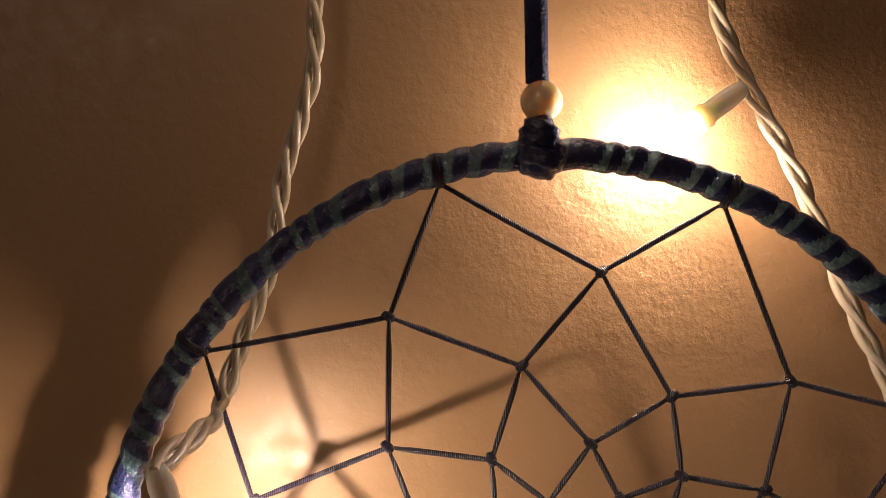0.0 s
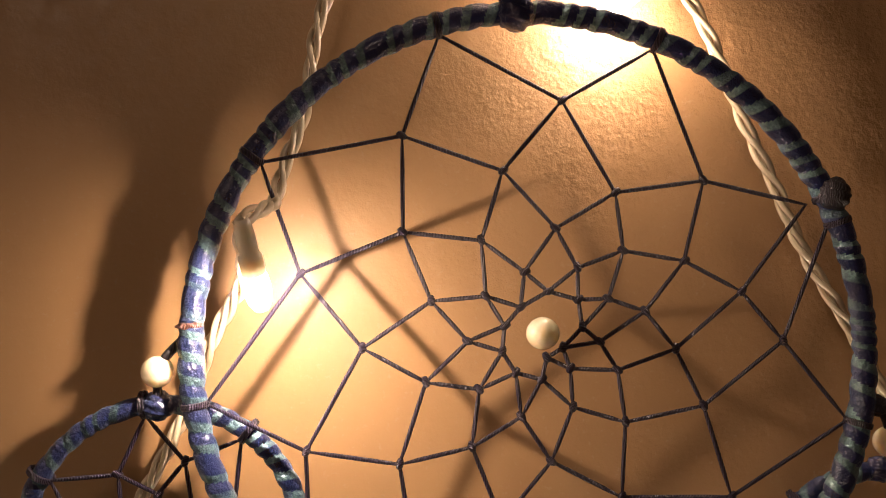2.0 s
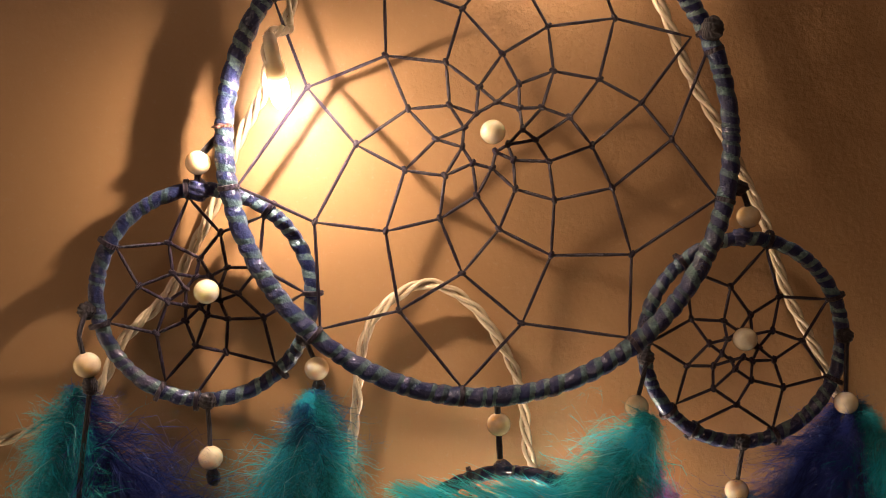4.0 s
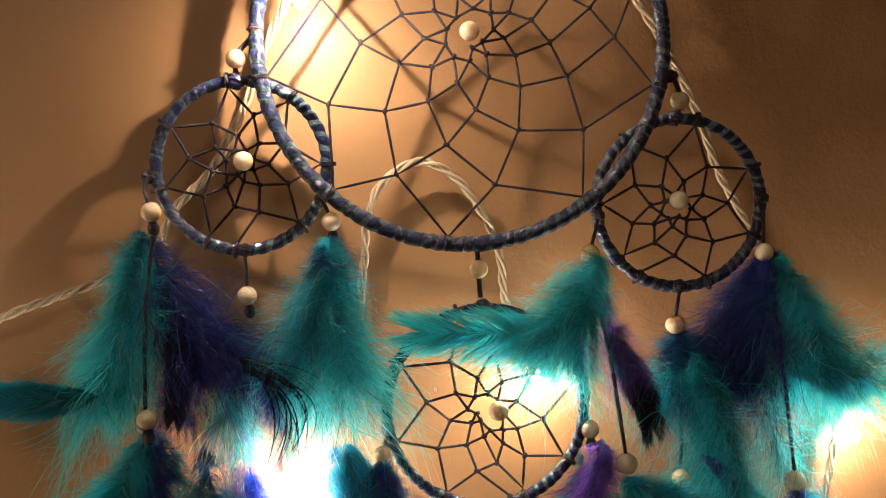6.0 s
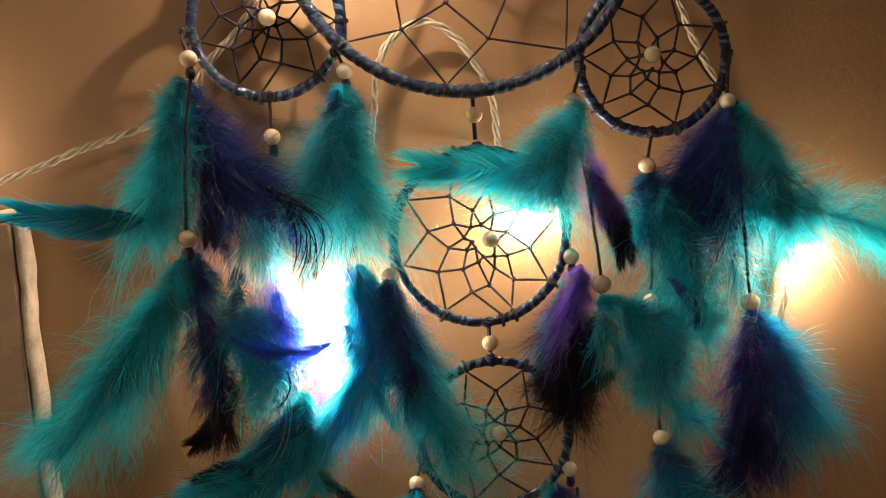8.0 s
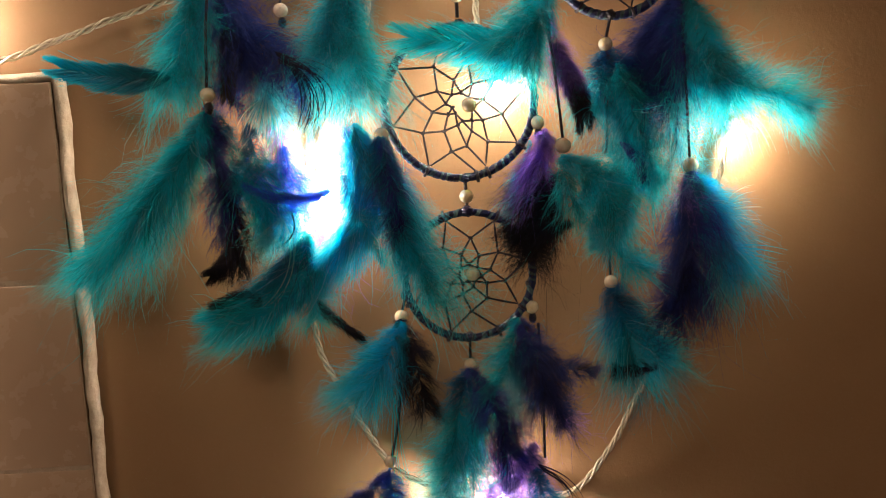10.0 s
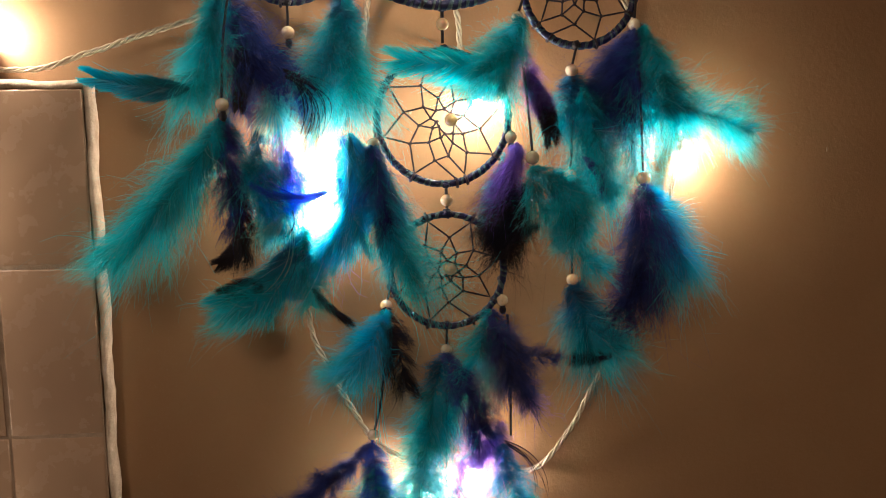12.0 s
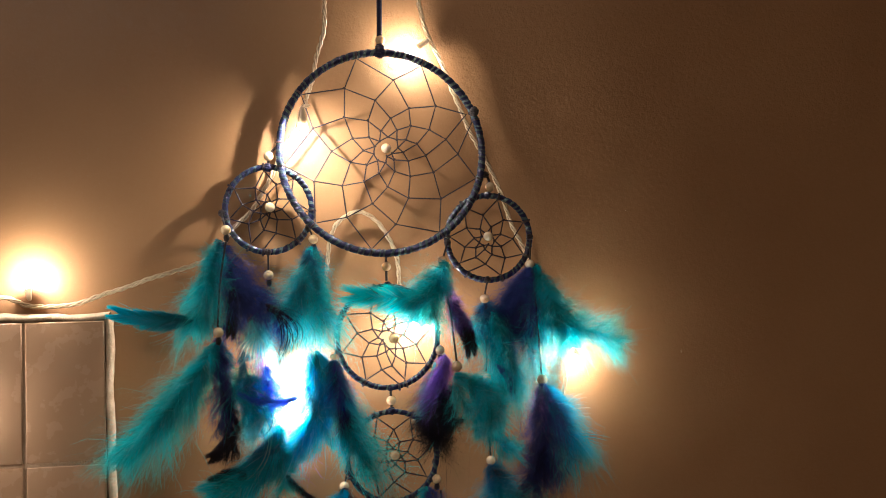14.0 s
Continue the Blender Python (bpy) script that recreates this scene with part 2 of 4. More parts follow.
def wall_face(x, z):
    """How far the plaster swells out of the true plane."""
    return 0.0025 * noise.noise((x * 5, z * 5, 3)) + 0.0008 * noise.noise((x * 21, z * 21, 8)) + 0.001


def main_wall():
    """The wall that carries everything: a fine uneven sheet with its own thickness."""
    bm = bmesh.new()
    nx, nz, x0, x1, z1 = 150, 130, -1.4, 1.4, 2.6
    def at(i, k):
        x, z = x0 + (x1 - x0) * i / nx, z1 * k / nz
        return (x, wall_face(x, z), z)
    grid = [[bm.verts.new(at(i, k)) for k in range(nz + 1)] for i in range(nx + 1)]
    for i in range(nx):
        for k in range(nz):
            bm.faces.new((grid[i][k], grid[i + 1][k], grid[i + 1][k + 1], grid[i][k + 1])).smooth = True
    box(bm, (x0, 0.01, 0), (x1, 0.15, z1))
    return tagged(part("wall_north", bm, M_WALL), "cream painted plaster wall with a grainy uneven finish", "wall", kind="structure")


main_wall()
slab("wall_west", (-1.55, -2.6, 0), (-1.4, 0.15, 2.6), M_WALL, "plain cream painted wall beside the tiles")
slab("wall_east", (1.4, -2.6, 0), (1.55, 0.15, 2.6), M_WALL, "plain cream painted side wall")
slab("wall_south", (-1.55, -2.75, 0), (1.55, -2.6, 2.6), M_WALL, "plain cream painted wall behind the viewer")
slab("floor", (-1.55, -2.75, -0.1), (1.55, 0.15, 0), M_FLOOR, "plain cement floor of the room")
slab("ceiling", (-1.55, -2.75, 2.6), (1.55, 0.15, 2.7), M_WALL, "plain cream painted ceiling of the room")



def ceiling_lamp():
    """A frosted round ceiling light behind the viewer: a rim and a domed diffuser."""
    base = new("ceiling_lamp", None)
    base.location = (-0.85, -1.85, 2.6)
    tagged(base, "round frosted ceiling lamp glowing dimly on the ceiling", "ceiling lamp")
    def lathe(profile):
        bm = bmesh.new()
        rings = [[bm.verts.new((r * math.cos(2 * math.pi * j / 40), r * math.sin(2 * math.pi * j / 40), h)) for j in range(40)] for r, h in profile]
        for a, b in zip(rings, rings[1:]):
            for j in range(40):
                bm.faces.new((a[j], b[j], b[(j + 1) % 40], a[(j + 1) % 40])).smooth = True
        bm.faces.new(rings[-1][::-1])
        return bm
    part("rim", lathe([(0.24, 0.0), (0.25, -0.01), (0.25, -0.035), (0.235, -0.04)]), M_SOCKET, base, "white metal rim")
    part("diffuser", lathe([(0.234, -0.03), (0.22, -0.055), (0.16, -0.08), (0.08, -0.092), (0.01, -0.095)]), M_LAMP, base, "glowing frosted diffuser")


ceiling_lamp()
TILE_TOP, TILE_EDGE = 1.376, -0.212


def tiled_dado():
    bm = bmesh.new()
    box(bm, (-1.4, -0.0129, 0), (TILE_EDGE, 0.006, TILE_TOP - 0.003))
    dado = tagged(part("dado_wall", bm, M_GROUT), "tiled dado standing proud of the wall with cement joints", "tiled dado", kind="structure")
    for name, path, lab in (
            ("side_edging", [(TILE_EDGE + 0.0024 + 0.0005 * math.sin(z * 37) + 0.0006 * math.sin(z * 113), -0.0065, z) for z in np.linspace(0, TILE_TOP + 0.001, 160)], "rough pale cement edging strip"),
            ("top_edging", [(x, -0.0065, TILE_TOP + 0.0008 * math.sin(x * 61) + 0.0005 * math.sin(x * 170)) for x in np.linspace(-1.4, TILE_EDGE + 0.003, 160)], "rough pale cement ledge")):
        n = len(path)
        rng = np.random.default_rng(4)
        rad = 0.0029 + 0.0007 * rng.random(n)
        v, f = tube(path, rad, 8, flat=2.0)
        mesh_part(name, v, f, M_EDGE, dado, lab)
    return dado


dado = tiled_dado()


# ---- string of lights ----
lights = new("string_light", None)
lights.location = (0, 0, 0)
tagged(lights, "string of warm white mini bulbs on twisted clear cable", "string lights")


def cable(points, phase=0.0, pitch=0.024, label=""):
    line = spline(points, 0.0012)
    seg = np.linalg.norm(np.diff(line, axis=0), axis=1)
    s = np.concatenate([[0], np.cumsum(seg)])
    tan = np.gradient(line, axis=0)
    tan /= np.linalg.norm(tan, axis=1, keepdims=True)
    side = np.cross(tan, [0, 1.0, 0])
    side /= np.linalg.norm(side, axis=1, keepdims=True) + 1e-9
    wob = 0.25 * np.sin(s * 61 + phase) + 0.4 * np.sin(s * 23 + 2 * phase)
    for k in range(3):
        a = phase + 2 * math.pi * (s / pitch + k / 3) + wob
        r = 0.00115 * (1 + 0.3 * np.sin(s * 97 + k * 2 + phase))
        p = line + r[:, None] * (np.cos(a)[:, None] * side + np.sin(a)[:, None] * np.array([0, 0.9, 0]))
        v, f = tube(p, 0.00078, 7)
        mesh_part("cable_strand", v, f, M_PVC, lights)


def bulb(at, aim, cup=False):
    """A mini bulb: socket from the cable end, then a clear glowing dome over a tiny bright core. aim: the way from
    socket to tip. cup: a stronger core set in a small added reflector that throws its light forward.
    """
    d = Vector(aim).normalized()
    turn = d.to_track_quat("Z", "Y").to_matrix().to_4x4()
    m = Matrix.Translation(at) @ turn

    def lathe(profile, sides=14):
        bm = bmesh.new()
        rings = [[bm.verts.new(m @ Vector((r * math.cos(2 * math.pi * j / sides), r * math.sin(2 * math.pi * j / sides), h))) for j in range(sides)] for r, h in profile]
        for a, b in zip(rings, rings[1:]):
            for j in range(sides):
                bm.faces.new((a[j], a[(j + 1) % sides], b[(j + 1) % sides], b[j])).smooth = True
        bm.faces.new(rings[0][::-1])
        bm.faces.new(rings[-1])
        return bm
    dome = part("bulb", lathe([(0.0022, 0), (0.0028, 0.0012), (0.003, 0.0045), (0.0026, 0.0072), (0.0016, 0.009), (0.0005, 0.0096)]), M_DOME, lights, "clear glowing warm white bulb")
    if cup:
        part("bulb_core", lathe([(0.0010, 0.0034), (0.0013, 0.0037), (0.0013, 0.0040), (0.0008, 0.0042)], 10), M_CORE, dome, "bright core of the bulb")
        # unseen cup, added so that this core lights mainly forward
        part("reflector", lathe([(0.0008, 0.0), (0.0017, 0.0026), (0.0020, 0.0036), (0.0018, 0.0036), (0.0015, 0.0027)], 12), M_SOCKET, dome, "small white reflector cup added to throw light forward")
    else:
        part("bulb_core", lathe([(0.0008, 0.0022), (0.0012, 0.0028), (0.0012, 0.0048), (0.0006, 0.0056)], 10), M_BULB, dome, "bright core of the bulb")
    part("socket", lathe([(0.0013, -0.013), (0.0018, -0.0115), (0.0021, -0.009), (0.0021, -0.0045), (0.0026, -0.004), (0.0026, 0.0)]), M_SOCKET, dome, "cream plastic socket")


W = -0.008
cable([(-0.040, W, 1.78), (-0.043, W, 1.66), (-0.044, W, 1.605), (-0.047, W, 1.588), (-0.051, W, 1.574), (-0.055, -0.009, 1.5545), (-0.0585, -0.012, 1.544), (-0.0606, -0.020, 1.5346), (-0.0593, -0.036, 1.5318), (-0.0630, -0.0500, 1.5280)])
cable([(-0.0634, -0.0495, 1.5275), (-0.0662, -0.034, 1.517), (-0.073, -0.020, 1.508), (-0.0787, -0.014, 1.499), (-0.0832, -0.009, 1.490), (-0.094, W, 1.469), (-0.103, W, 1.455), (-0.118, W, 1.440), (-0.128, W, 1.424), (-0.145, W, 1.414), (-0.166, W, 1.408), (-0.206, W, 1.395),
       (-0.235, -0.007, 1.386), (-0.263, -0.007, 1.385), (-0.290, W, 1.392), (-0.322, -0.018, 1.372), (-0.338, -0.021, 1.320), (-0.352, -0.022, 1.220), (-0.370, -0.022, 1.120), (-0.42, -0.022, 1.04)], 1.0)
cable([(0.012, W, 1.78), (0.026, W, 1.66), (0.034, W, 1.608), (0.037, W, 1.598), (0.042, W, 1.587), (0.048, W, 1.574), (0.055, W, 1.556), (0.063, W, 1.536), (0.069, W, 1.521), (0.082, W, 1.496),
       (0.092, W, 1.476), (0.104, W, 1.441), (0.118, W, 1.412), (0.136, W, 1.372), (0.150, -0.010, 1.343)], 2.0)
cable([(-0.080, W, 1.342), (-0.066, W, 1.362), (-0.050, W, 1.388), (-0.046, W, 1.410), (-0.043, W, 1.430), (-0.036, W, 1.445), (-0.021, W, 1.453), (-0.006, W, 1.445), (0.005, W, 1.429), (0.010, W, 1.412),
       (0.012, W, 1.392), (0.018, -0.010, 1.375)], 0.4)
cable([(-0.079, W, 1.338), (-0.088, W, 1.300), (-0.090, W, 1.270), (-0.087, W, 1.250), (-0.083, W, 1.223), (-0.076, W, 1.205), (-0.061, W, 1.175), (-0.047, W, 1.152), (-0.025, W, 1.136), (0.006, -0.011, 1.132),
       (0.036, W, 1.127), (0.052, W, 1.125), (0.067, W, 1.133), (0.085, W, 1.158), (0.106, W, 1.202), (0.124, W, 1.250), (0.142, W, 1.300), (0.152, -0.010, 1.340)], 3.0)
bulb((0.0275, -0.012, 1.582), (-0.8, 0.0, -0.55))
bulb((-0.0622, -0.0440, 1.5172), (0.08, 0.48, -0.86), True)
bulb((-0.266, -0.012, 1.401), (0.05, -0.5, 0.8))
# unseen bulb higher up the right cable, added to lighten the wall's top
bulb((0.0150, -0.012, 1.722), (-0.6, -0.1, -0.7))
bulb((-0.080, -0.013, 1.333), (0.1, -0.1, -1))
bulb((0.021, -0.011, 1.364), (0.2, -0.7, -0.5))
bulb((0.152, -0.011, 1.332), (0.05, -0.8, -0.4))
bulb((0.015, -0.013, 1.130), (0.6, -0.1, -0.7))
# added bulb standing in for the second bright spot under the bulb at 1.333
bulb((-0.075, -0.013, 1.308), (0.1, -0.1, -1))
bulb((-0.0119, -0.013, 1.1190), (-0.1, -0.2, -1))

bulb((-0.335, -0.028, 1.312), (0.5, -0.5, -0.5))
bulb((-0.366, -0.028, 1.110), (0.5, -0.5, -0.6))

# ---- the dream catcher ----
catcher = new("dream_catcher", None)
catcher.location = (0, 0, 0)
tagged(catcher, "navy five-ring dream catcher with pearl beads and turquoise feathers", "dream catcher")
PLANE = -0.025


def hoop(cx, cz, R, r, y=PLANE, slope=0.0, turns=70, label=""):
    """A ring wound with ribbon: every turn of the winding lies a little over the next."""
    n, sides = turns * 12, 18
    u = np.arange(n) * 2 * math.pi / n
    rng = np.random.default_rng(int(R * 1e5))
    jitter = np.interp(np.arange(n), np.linspace(0, n, turns + 1), rng.uniform(-0.4, 0.4, turns + 1))
    a = np.arange(sides) * 2 * math.pi / sides
    turn = (turns * u / (2 * math.pi) + jitter)[:, None] + a[None] / (2 * math.pi) * 1.0
    ph = turn % 1.0
    fat = np.interp(np.arange(n), np.linspace(0, n, turns + 1), rng.uniform(-0.10, 0.10, turns + 1))[:, None]
    rr = r * (0.90 + 0.22 * np.sin(np.pi * ph) ** 0.6 + fat * 0.7)
    rad = R + rr * np.cos(a)[None]
    v = np.stack([rad * np.cos(u)[:, None], rr * np.sin(a)[None] + 0 * u[:, None], rad * np.sin(u)[:, None]], -1).reshape(-1, 3)
    v[:, 1] += slope * v[:, 2]
    v = v + np.array((cx, y, cz))
    i, j = np.arange(n)[:, None], np.arange(sides)[None]
    i2, j2 = (i + 1) % n, (j + 1) % sides
    f = np.stack([i * sides + j, i * sides + j2, i2 * sides + j2, i2 * sides + j], -1).reshape(-1, 4)
    return mesh_part("hoop", v, f, M_SATIN, catcher, label, attr=("turn", ph.ravel()))


KNOTS = {}


def web(parent, cx, cz, R, rim, share, sink, y=PLANE, thick=0.00052, stop=0.0055, most=80, slope=0.0, hub=(0.0, 0.0), lean=(0.0, 0.0)):
    """One thread knotted round and round, each knot hung on the loop before it, in towards the hub. rim: degrees at which it
    passes round the ring. share: where on the loop each lap ties its knots; sink: how far it pulls them in, against R; lean: more on one side."""
    count = len(rim)
    q = [Vector((R * math.cos(radians(g)), 0, R * math.sin(radians(g)))) * (1 if k < count - 1 else 0.965) for k, g in enumerate(rim)]
    middle_of = Vector((hub[0], 0, hub[1]))
    rng = random.Random(int(R * 1e5) + count)
    for k in range(count, most):
        a, b = q[k - count], q[k - count + 1]
        lap = (k - count) // (count - 1)
        c = a.lerp(b, share[min(lap, len(share) - 1)])
        way = middle_of - c
        far = way.length
        way.normalize()
        c += way * min(R * sink[min(lap, len(sink) - 1)] * (1 - lean[0] * way.x - lean[1] * way.z), 0.45 * far)
        c.y = rng.uniform(-0.0004, 0.0004)
        q.append(c)
        if (c - middle_of).length < stop:
            break
    pts = [Vector((cx + p.x, y + p.y + slope * p.z, cz + p.z)) for p in q]
    line = []
    for k in range(len(pts) - 1):
        a, b = pts[k], pts[k + 1]
        # each stretch runs by way of the knot that the next lap ties on it
        if k + count < len(pts):
            c = pts[k + count]
            line += [a.lerp(c, s / 4) for s in range(4)] + [c.lerp(b, s / 4) for s in range(4)]
        else:
            line += [a.lerp(b, s / 4) for s in range(4)]
    v, f = tube([tuple(p) for p in line], thick, 6)
    mesh_part("web", v, f, M_THREAD, parent, "knotted dark thread web")
    if thick not in KNOTS:
        bm = bmesh.new()
        bmesh.ops.create_icosphere(bm, subdivisions=2, radius=thick * 2.0, matrix=Matrix.Diagonal((1.35, 1, 0.9, 1)))
        for vert in bm.verts:
            vert.co *= 1 + 0.18 * math.sin(vert.co.x * 9000) + 0.12 * math.sin(vert.co.z * 7000)
        for face in bm.faces:
            face.smooth = True
        KNOTS[thick] = bpy.data.meshes.new("web_knot")
        bm.to_mesh(KNOTS[thick])
        bm.free()
        KNOTS[thick].materials.append(M_THREAD)
    for p in pts[count:]:
        ob = new("web_knot", KNOTS[thick])
        ob.parent = parent
        ob.matrix_local = Matrix.Translation(p) @ Matrix.Rotation(rng.uniform(0, 3), 4, "Y")
    # lashings where the thread passes round the ring
    for p in pts[:count]:
        out = (p - Vector((cx, y, cz))).normalized()
        ax = Vector((0, 1, 0)).cross(out)
        coil = [tuple(Vector((cx, y, cz)) + out * (R + 0.0026) + ax * (0.0012 * (t / 19 - 0.5)) + 0.0030 * (out * math.cos(t) + Vector((0, 1, 0)) * math.sin(t))) for t in np.linspace(math.pi, 7 * math.pi, 44)]
        v, f = tube(coil, 0.0004, 6)
        mesh_part("lashing", v, f, M_THREAD, parent)


def bead(at, r=0.0039, parent=None, label=""):
    bm = bmesh.new()
    ball(bm, at, r, 0.97)
    b = part("bead", bm, M_PEARL, parent or catcher, label or "cream pearl bead")
    return b


def cord(points, r=0.00075, mat=None, parent=None, name="cord"):
    v, f = tube(spline(points, 0.003), r, 8)
    return mesh_part(name, v, f, mat or M_CORD, parent or catcher)


def knot(at, r, mat=None, squash=0.8, name="knot", parent=None):
    """A lump of wound cord."""
    bm = bmesh.new()
    bmesh.ops.create_icosphere(bm, subdivisions=4, radius=r, matrix=Matrix.Diagonal((1, 1, squash, 1)))
    for v in bm.verts:
        n = v.co.normalized()
        v.co += n * r * (0.06 * math.sin(n.z * 13 + n.x * 4) + 0.10 * noise.noise(n * 2.2 + Vector(at) * 50))
        v.co += Vector(at)
    for f in bm.faces:
        f.smooth = True
    return part(name, bm, mat or M_CORD, parent or catcher)


SEED = [0]


def dyed(ob, took):
    a = ob.data.attributes.new("took", "FLOAT", "POINT")
    a.data.foreach_set("value", np.asarray(took, np.float32))


def feather(base, tip, width, mat, bend=0.0, y=-0.030, down=0.8, n=900, curl=0.3, depth=0.006, stray=0.10, shaft=True, label="", close=1.0, pale=0.08):
    """A feather of many single barbs on a tapering shaft. down: 0 a smooth vane, 1 loose fluff. bend: sideways bow of the shaft against its length.
    Fluffy barbs carry fine barbules of their own."""
    SEED[0] += 1
    vaned = down < 0.5
    n = int(n * (1.5 if vaned else 1.0))
    rng = np.random.default_rng(SEED[0])
    b, t = np.array([base[0], y, base[1]]), np.array([tip[0], y, tip[1]])
    b = b - (t - b) / np.linalg.norm(t - b) * 0.003
    L = np.linalg.norm(t - b)
    side0 = np.cross((t - b) / L, [0, 1.0, 0])
    c0 = (b + t) / 2 + side0 * bend * L * 2

    def line(u):
        u = u[:, None]
        return (1 - u) ** 2 * b + 2 * u * (1 - u) * c0 + u ** 2 * t

    def slope(u):
        u = u[:, None]
        d = 2 * (1 - u) * (c0 - b) + 2 * u * (t - c0)
        return d / np.linalg.norm(d, axis=1, keepdims=True)

    out_of = np.array([0, 1.0, 0])
    # barbs, gathered in clumps that hold together
    m = max(70, n // (8 if vaned else 13))
    cu_u, cu_s = np.sort(rng.random(m)) * 0.98, np.where(rng.random(m) < 0.5, -1.0, 1.0)
    cl = rng.integers(0, m, n)
    u = np.sort(rng.random(n)) * 0.985 if vaned else np.clip(cu_u[cl] + rng.normal(0, 0.025, n), 0.0, 0.985)
    sgn = np.where(rng.random(n) < 0.5, -1.0, 1.0) if vaned else cu_s[cl]
    tan = slope(u)
    sd = np.cross(tan, out_of) * sgn[:, None]
    ang = np.radians(64 - 34 * u) * close + down * (rng.normal(0, 0.30, m)[cl] + rng.normal(0, 0.20, n)) + (0.07 if vaned else 0.0) * np.sin(u * 23 + sgn + SEED[0]) * np.where(np.sin(u * 9 + SEED[0]) > 0.6, 1.0, 0.2)
    grow = np.minimum(1, (u + 0.08) / 0.24) ** 0.7 if vaned else np.minimum(1, 0.20 + u / 0.60)
    prof = np.clip(grow * np.minimum(1, (1.10 - u) / 0.24) ** 0.5, 0.1, 1)
    ln = width * prof * (1.25 if vaned else 1.65 - 0.75 * down * (0.7 * rng.random(m)[cl] + 0.9 * rng.random(n)))
    lump = [rng.uniform(0.45, 1.35, 8) for _ in range(2)]
    uneven = np.where(sgn > 0, np.interp(u, np.linspace(0, 1, 8), lump[0]), np.interp(u, np.linspace(0, 1, 8), lump[1]))
    ln = ln * (1 + (uneven - 1) * min(1.0, down * 1.1))
    far = rng.random(n) < stray * down
    ln = np.where(far, ln * rng.uniform(1.1, 1.6, n), ln)
    out = (rng.normal(0, 1, m)[cl] + 0.45 * rng.normal(0, 1, n)) * (0.04 + 0.42 * down)
    dirv = tan * np.cos(ang)[:, None] + sd * np.sin(ang)[:, None] + out_of * out[:, None]
    bendv = tan * (0.35 + 0.3 * (1 - down)) + np.array([0, 0, -1.0]) * curl * down
    cu = rng.normal(0.40, 0.50 * down + 0.03, m)[cl] + rng.normal(0, 0.16 * down, n)
    S = 7
    s = np.linspace(0, 1, S)
    c = line(u) + rng.normal(0, depth * 0.25 * (0.2 + down), (n, 1)) * out_of
    wig = np.cross(dirv, out_of) * (down * (rng.normal(0, 0.20, m)[cl] + rng.normal(0, 0.10, n)))[:, None]
    P = c[:, None] + ln[:, None, None] * (s[None, :, None] * dirv[:, None] + (s ** 2)[None, :, None] * (cu[:, None] * bendv)[:, None] + np.sin(s * rng.uniform(4, 8, n)[:, None])[..., None] * wig[:, None])
    near, back = y - depth - 0.012, min(y + depth + 0.010, -0.003)
    P[:, :, 1] = np.clip(P[:, :, 1], near, back)
    fine = 0.00013 if vaned else 0.000082
    w = fine * np.where(rng.random(n) < 0.15, rng.uniform(1.6, 2.6, n), rng.uniform(0.6, 1.4, n))
    tw = rng.uniform(-1, 1, n) * (0.12 + 1.0 * down)
    acr = np.cross(dirv, out_of)
    acr /= np.linalg.norm(acr, axis=1, keepdims=True) + 1e-9
    acr = acr * np.cos(tw)[:, None] + out_of * np.sin(tw)[:, None]
    ww = w[:, None] * (1.05 - s[None] ** 1.5 * 0.85)
    A, B = P - acr[:, None] * ww[..., None], P + acr[:, None] * ww[..., None]
    V = np.stack([A, B], 2).reshape(-1, 3)
    k = (np.arange(n)[:, None] * S + np.arange(S - 1)[None]) * 2
    F = np.stack([k, k + 1, k + 3, k + 2], -1).reshape(-1, 4)
    reach = np.clip(u[:, None] + 0.18 * s[None] * prof[:, None] + rng.normal(0, 0.06 * (0.3 + down), m)[cl][:, None], 0, 1)
    # locks: a dozen bundles a feather, some deeper dyed than others
    lock = np.clip(rng.normal(1.0, 0.38, (2, 14)), 0.35, 1.4)[(sgn > 0).astype(int), np.minimum((u * 14).astype(int), 13)]
    # how well each clump took the dye; a few barbs stayed pale
    took = np.clip((0.85 + rng.normal(0, 0.04 + 0.27 * down, m)[cl] + rng.normal(0, 0.03 + 0.05 * down, n)) * (1 + (lock - 1) * (0.2 + 0.8 * down)), 0.25, 1.25)
    took = np.where(rng.random(n) < pale * (0.4 + u), 1.0, np.minimum(took, 0.96))
    along, dye = np.repeat(reach.reshape(-1), 2), np.repeat(took, 2 * S)
    if not vaned:
        # barbules: short hairs standing off every barb
        K = 5
        i = np.repeat(np.arange(n), K)
        at = rng.uniform(0.05, 0.97, n * K) * (S - 1)
        lo = np.minimum(at.astype(int), S - 2)
        root = P[i, lo] + (P[i, lo + 1] - P[i, lo]) * (at - lo)[:, None]
        go = P[i, lo + 1] - P[i, lo]
        go /= np.linalg.norm(go, axis=1, keepdims=True) + 1e-9
        away = rng.normal(0, 1, (n * K, 3)) * np.array([1, 0.8, 1])
        away = away - go * (away * go).sum(1, keepdims=True)
        away /= np.linalg.norm(away, axis=1, keepdims=True) + 1e-9
        hair = (go * rng.uniform(0.3, 1.0, n * K)[:, None] + away) * (rng.uniform(0.0008, 0.0030, n * K) * (0.4 + 0.6 * down))[:, None]
        flat = np.cross(hair, rng.normal(0, 1, (n * K, 3)))
        flat *= (0.000034 / (np.linalg.norm(flat, axis=1, keepdims=True) + 1e-9))
        end = root + hair
        end[:, 1] = np.clip(end[:, 1], near, back)
        V2 = np.stack([root - flat, root + flat, end + flat * 0.5, end - flat * 0.5], 1).reshape(-1, 3)
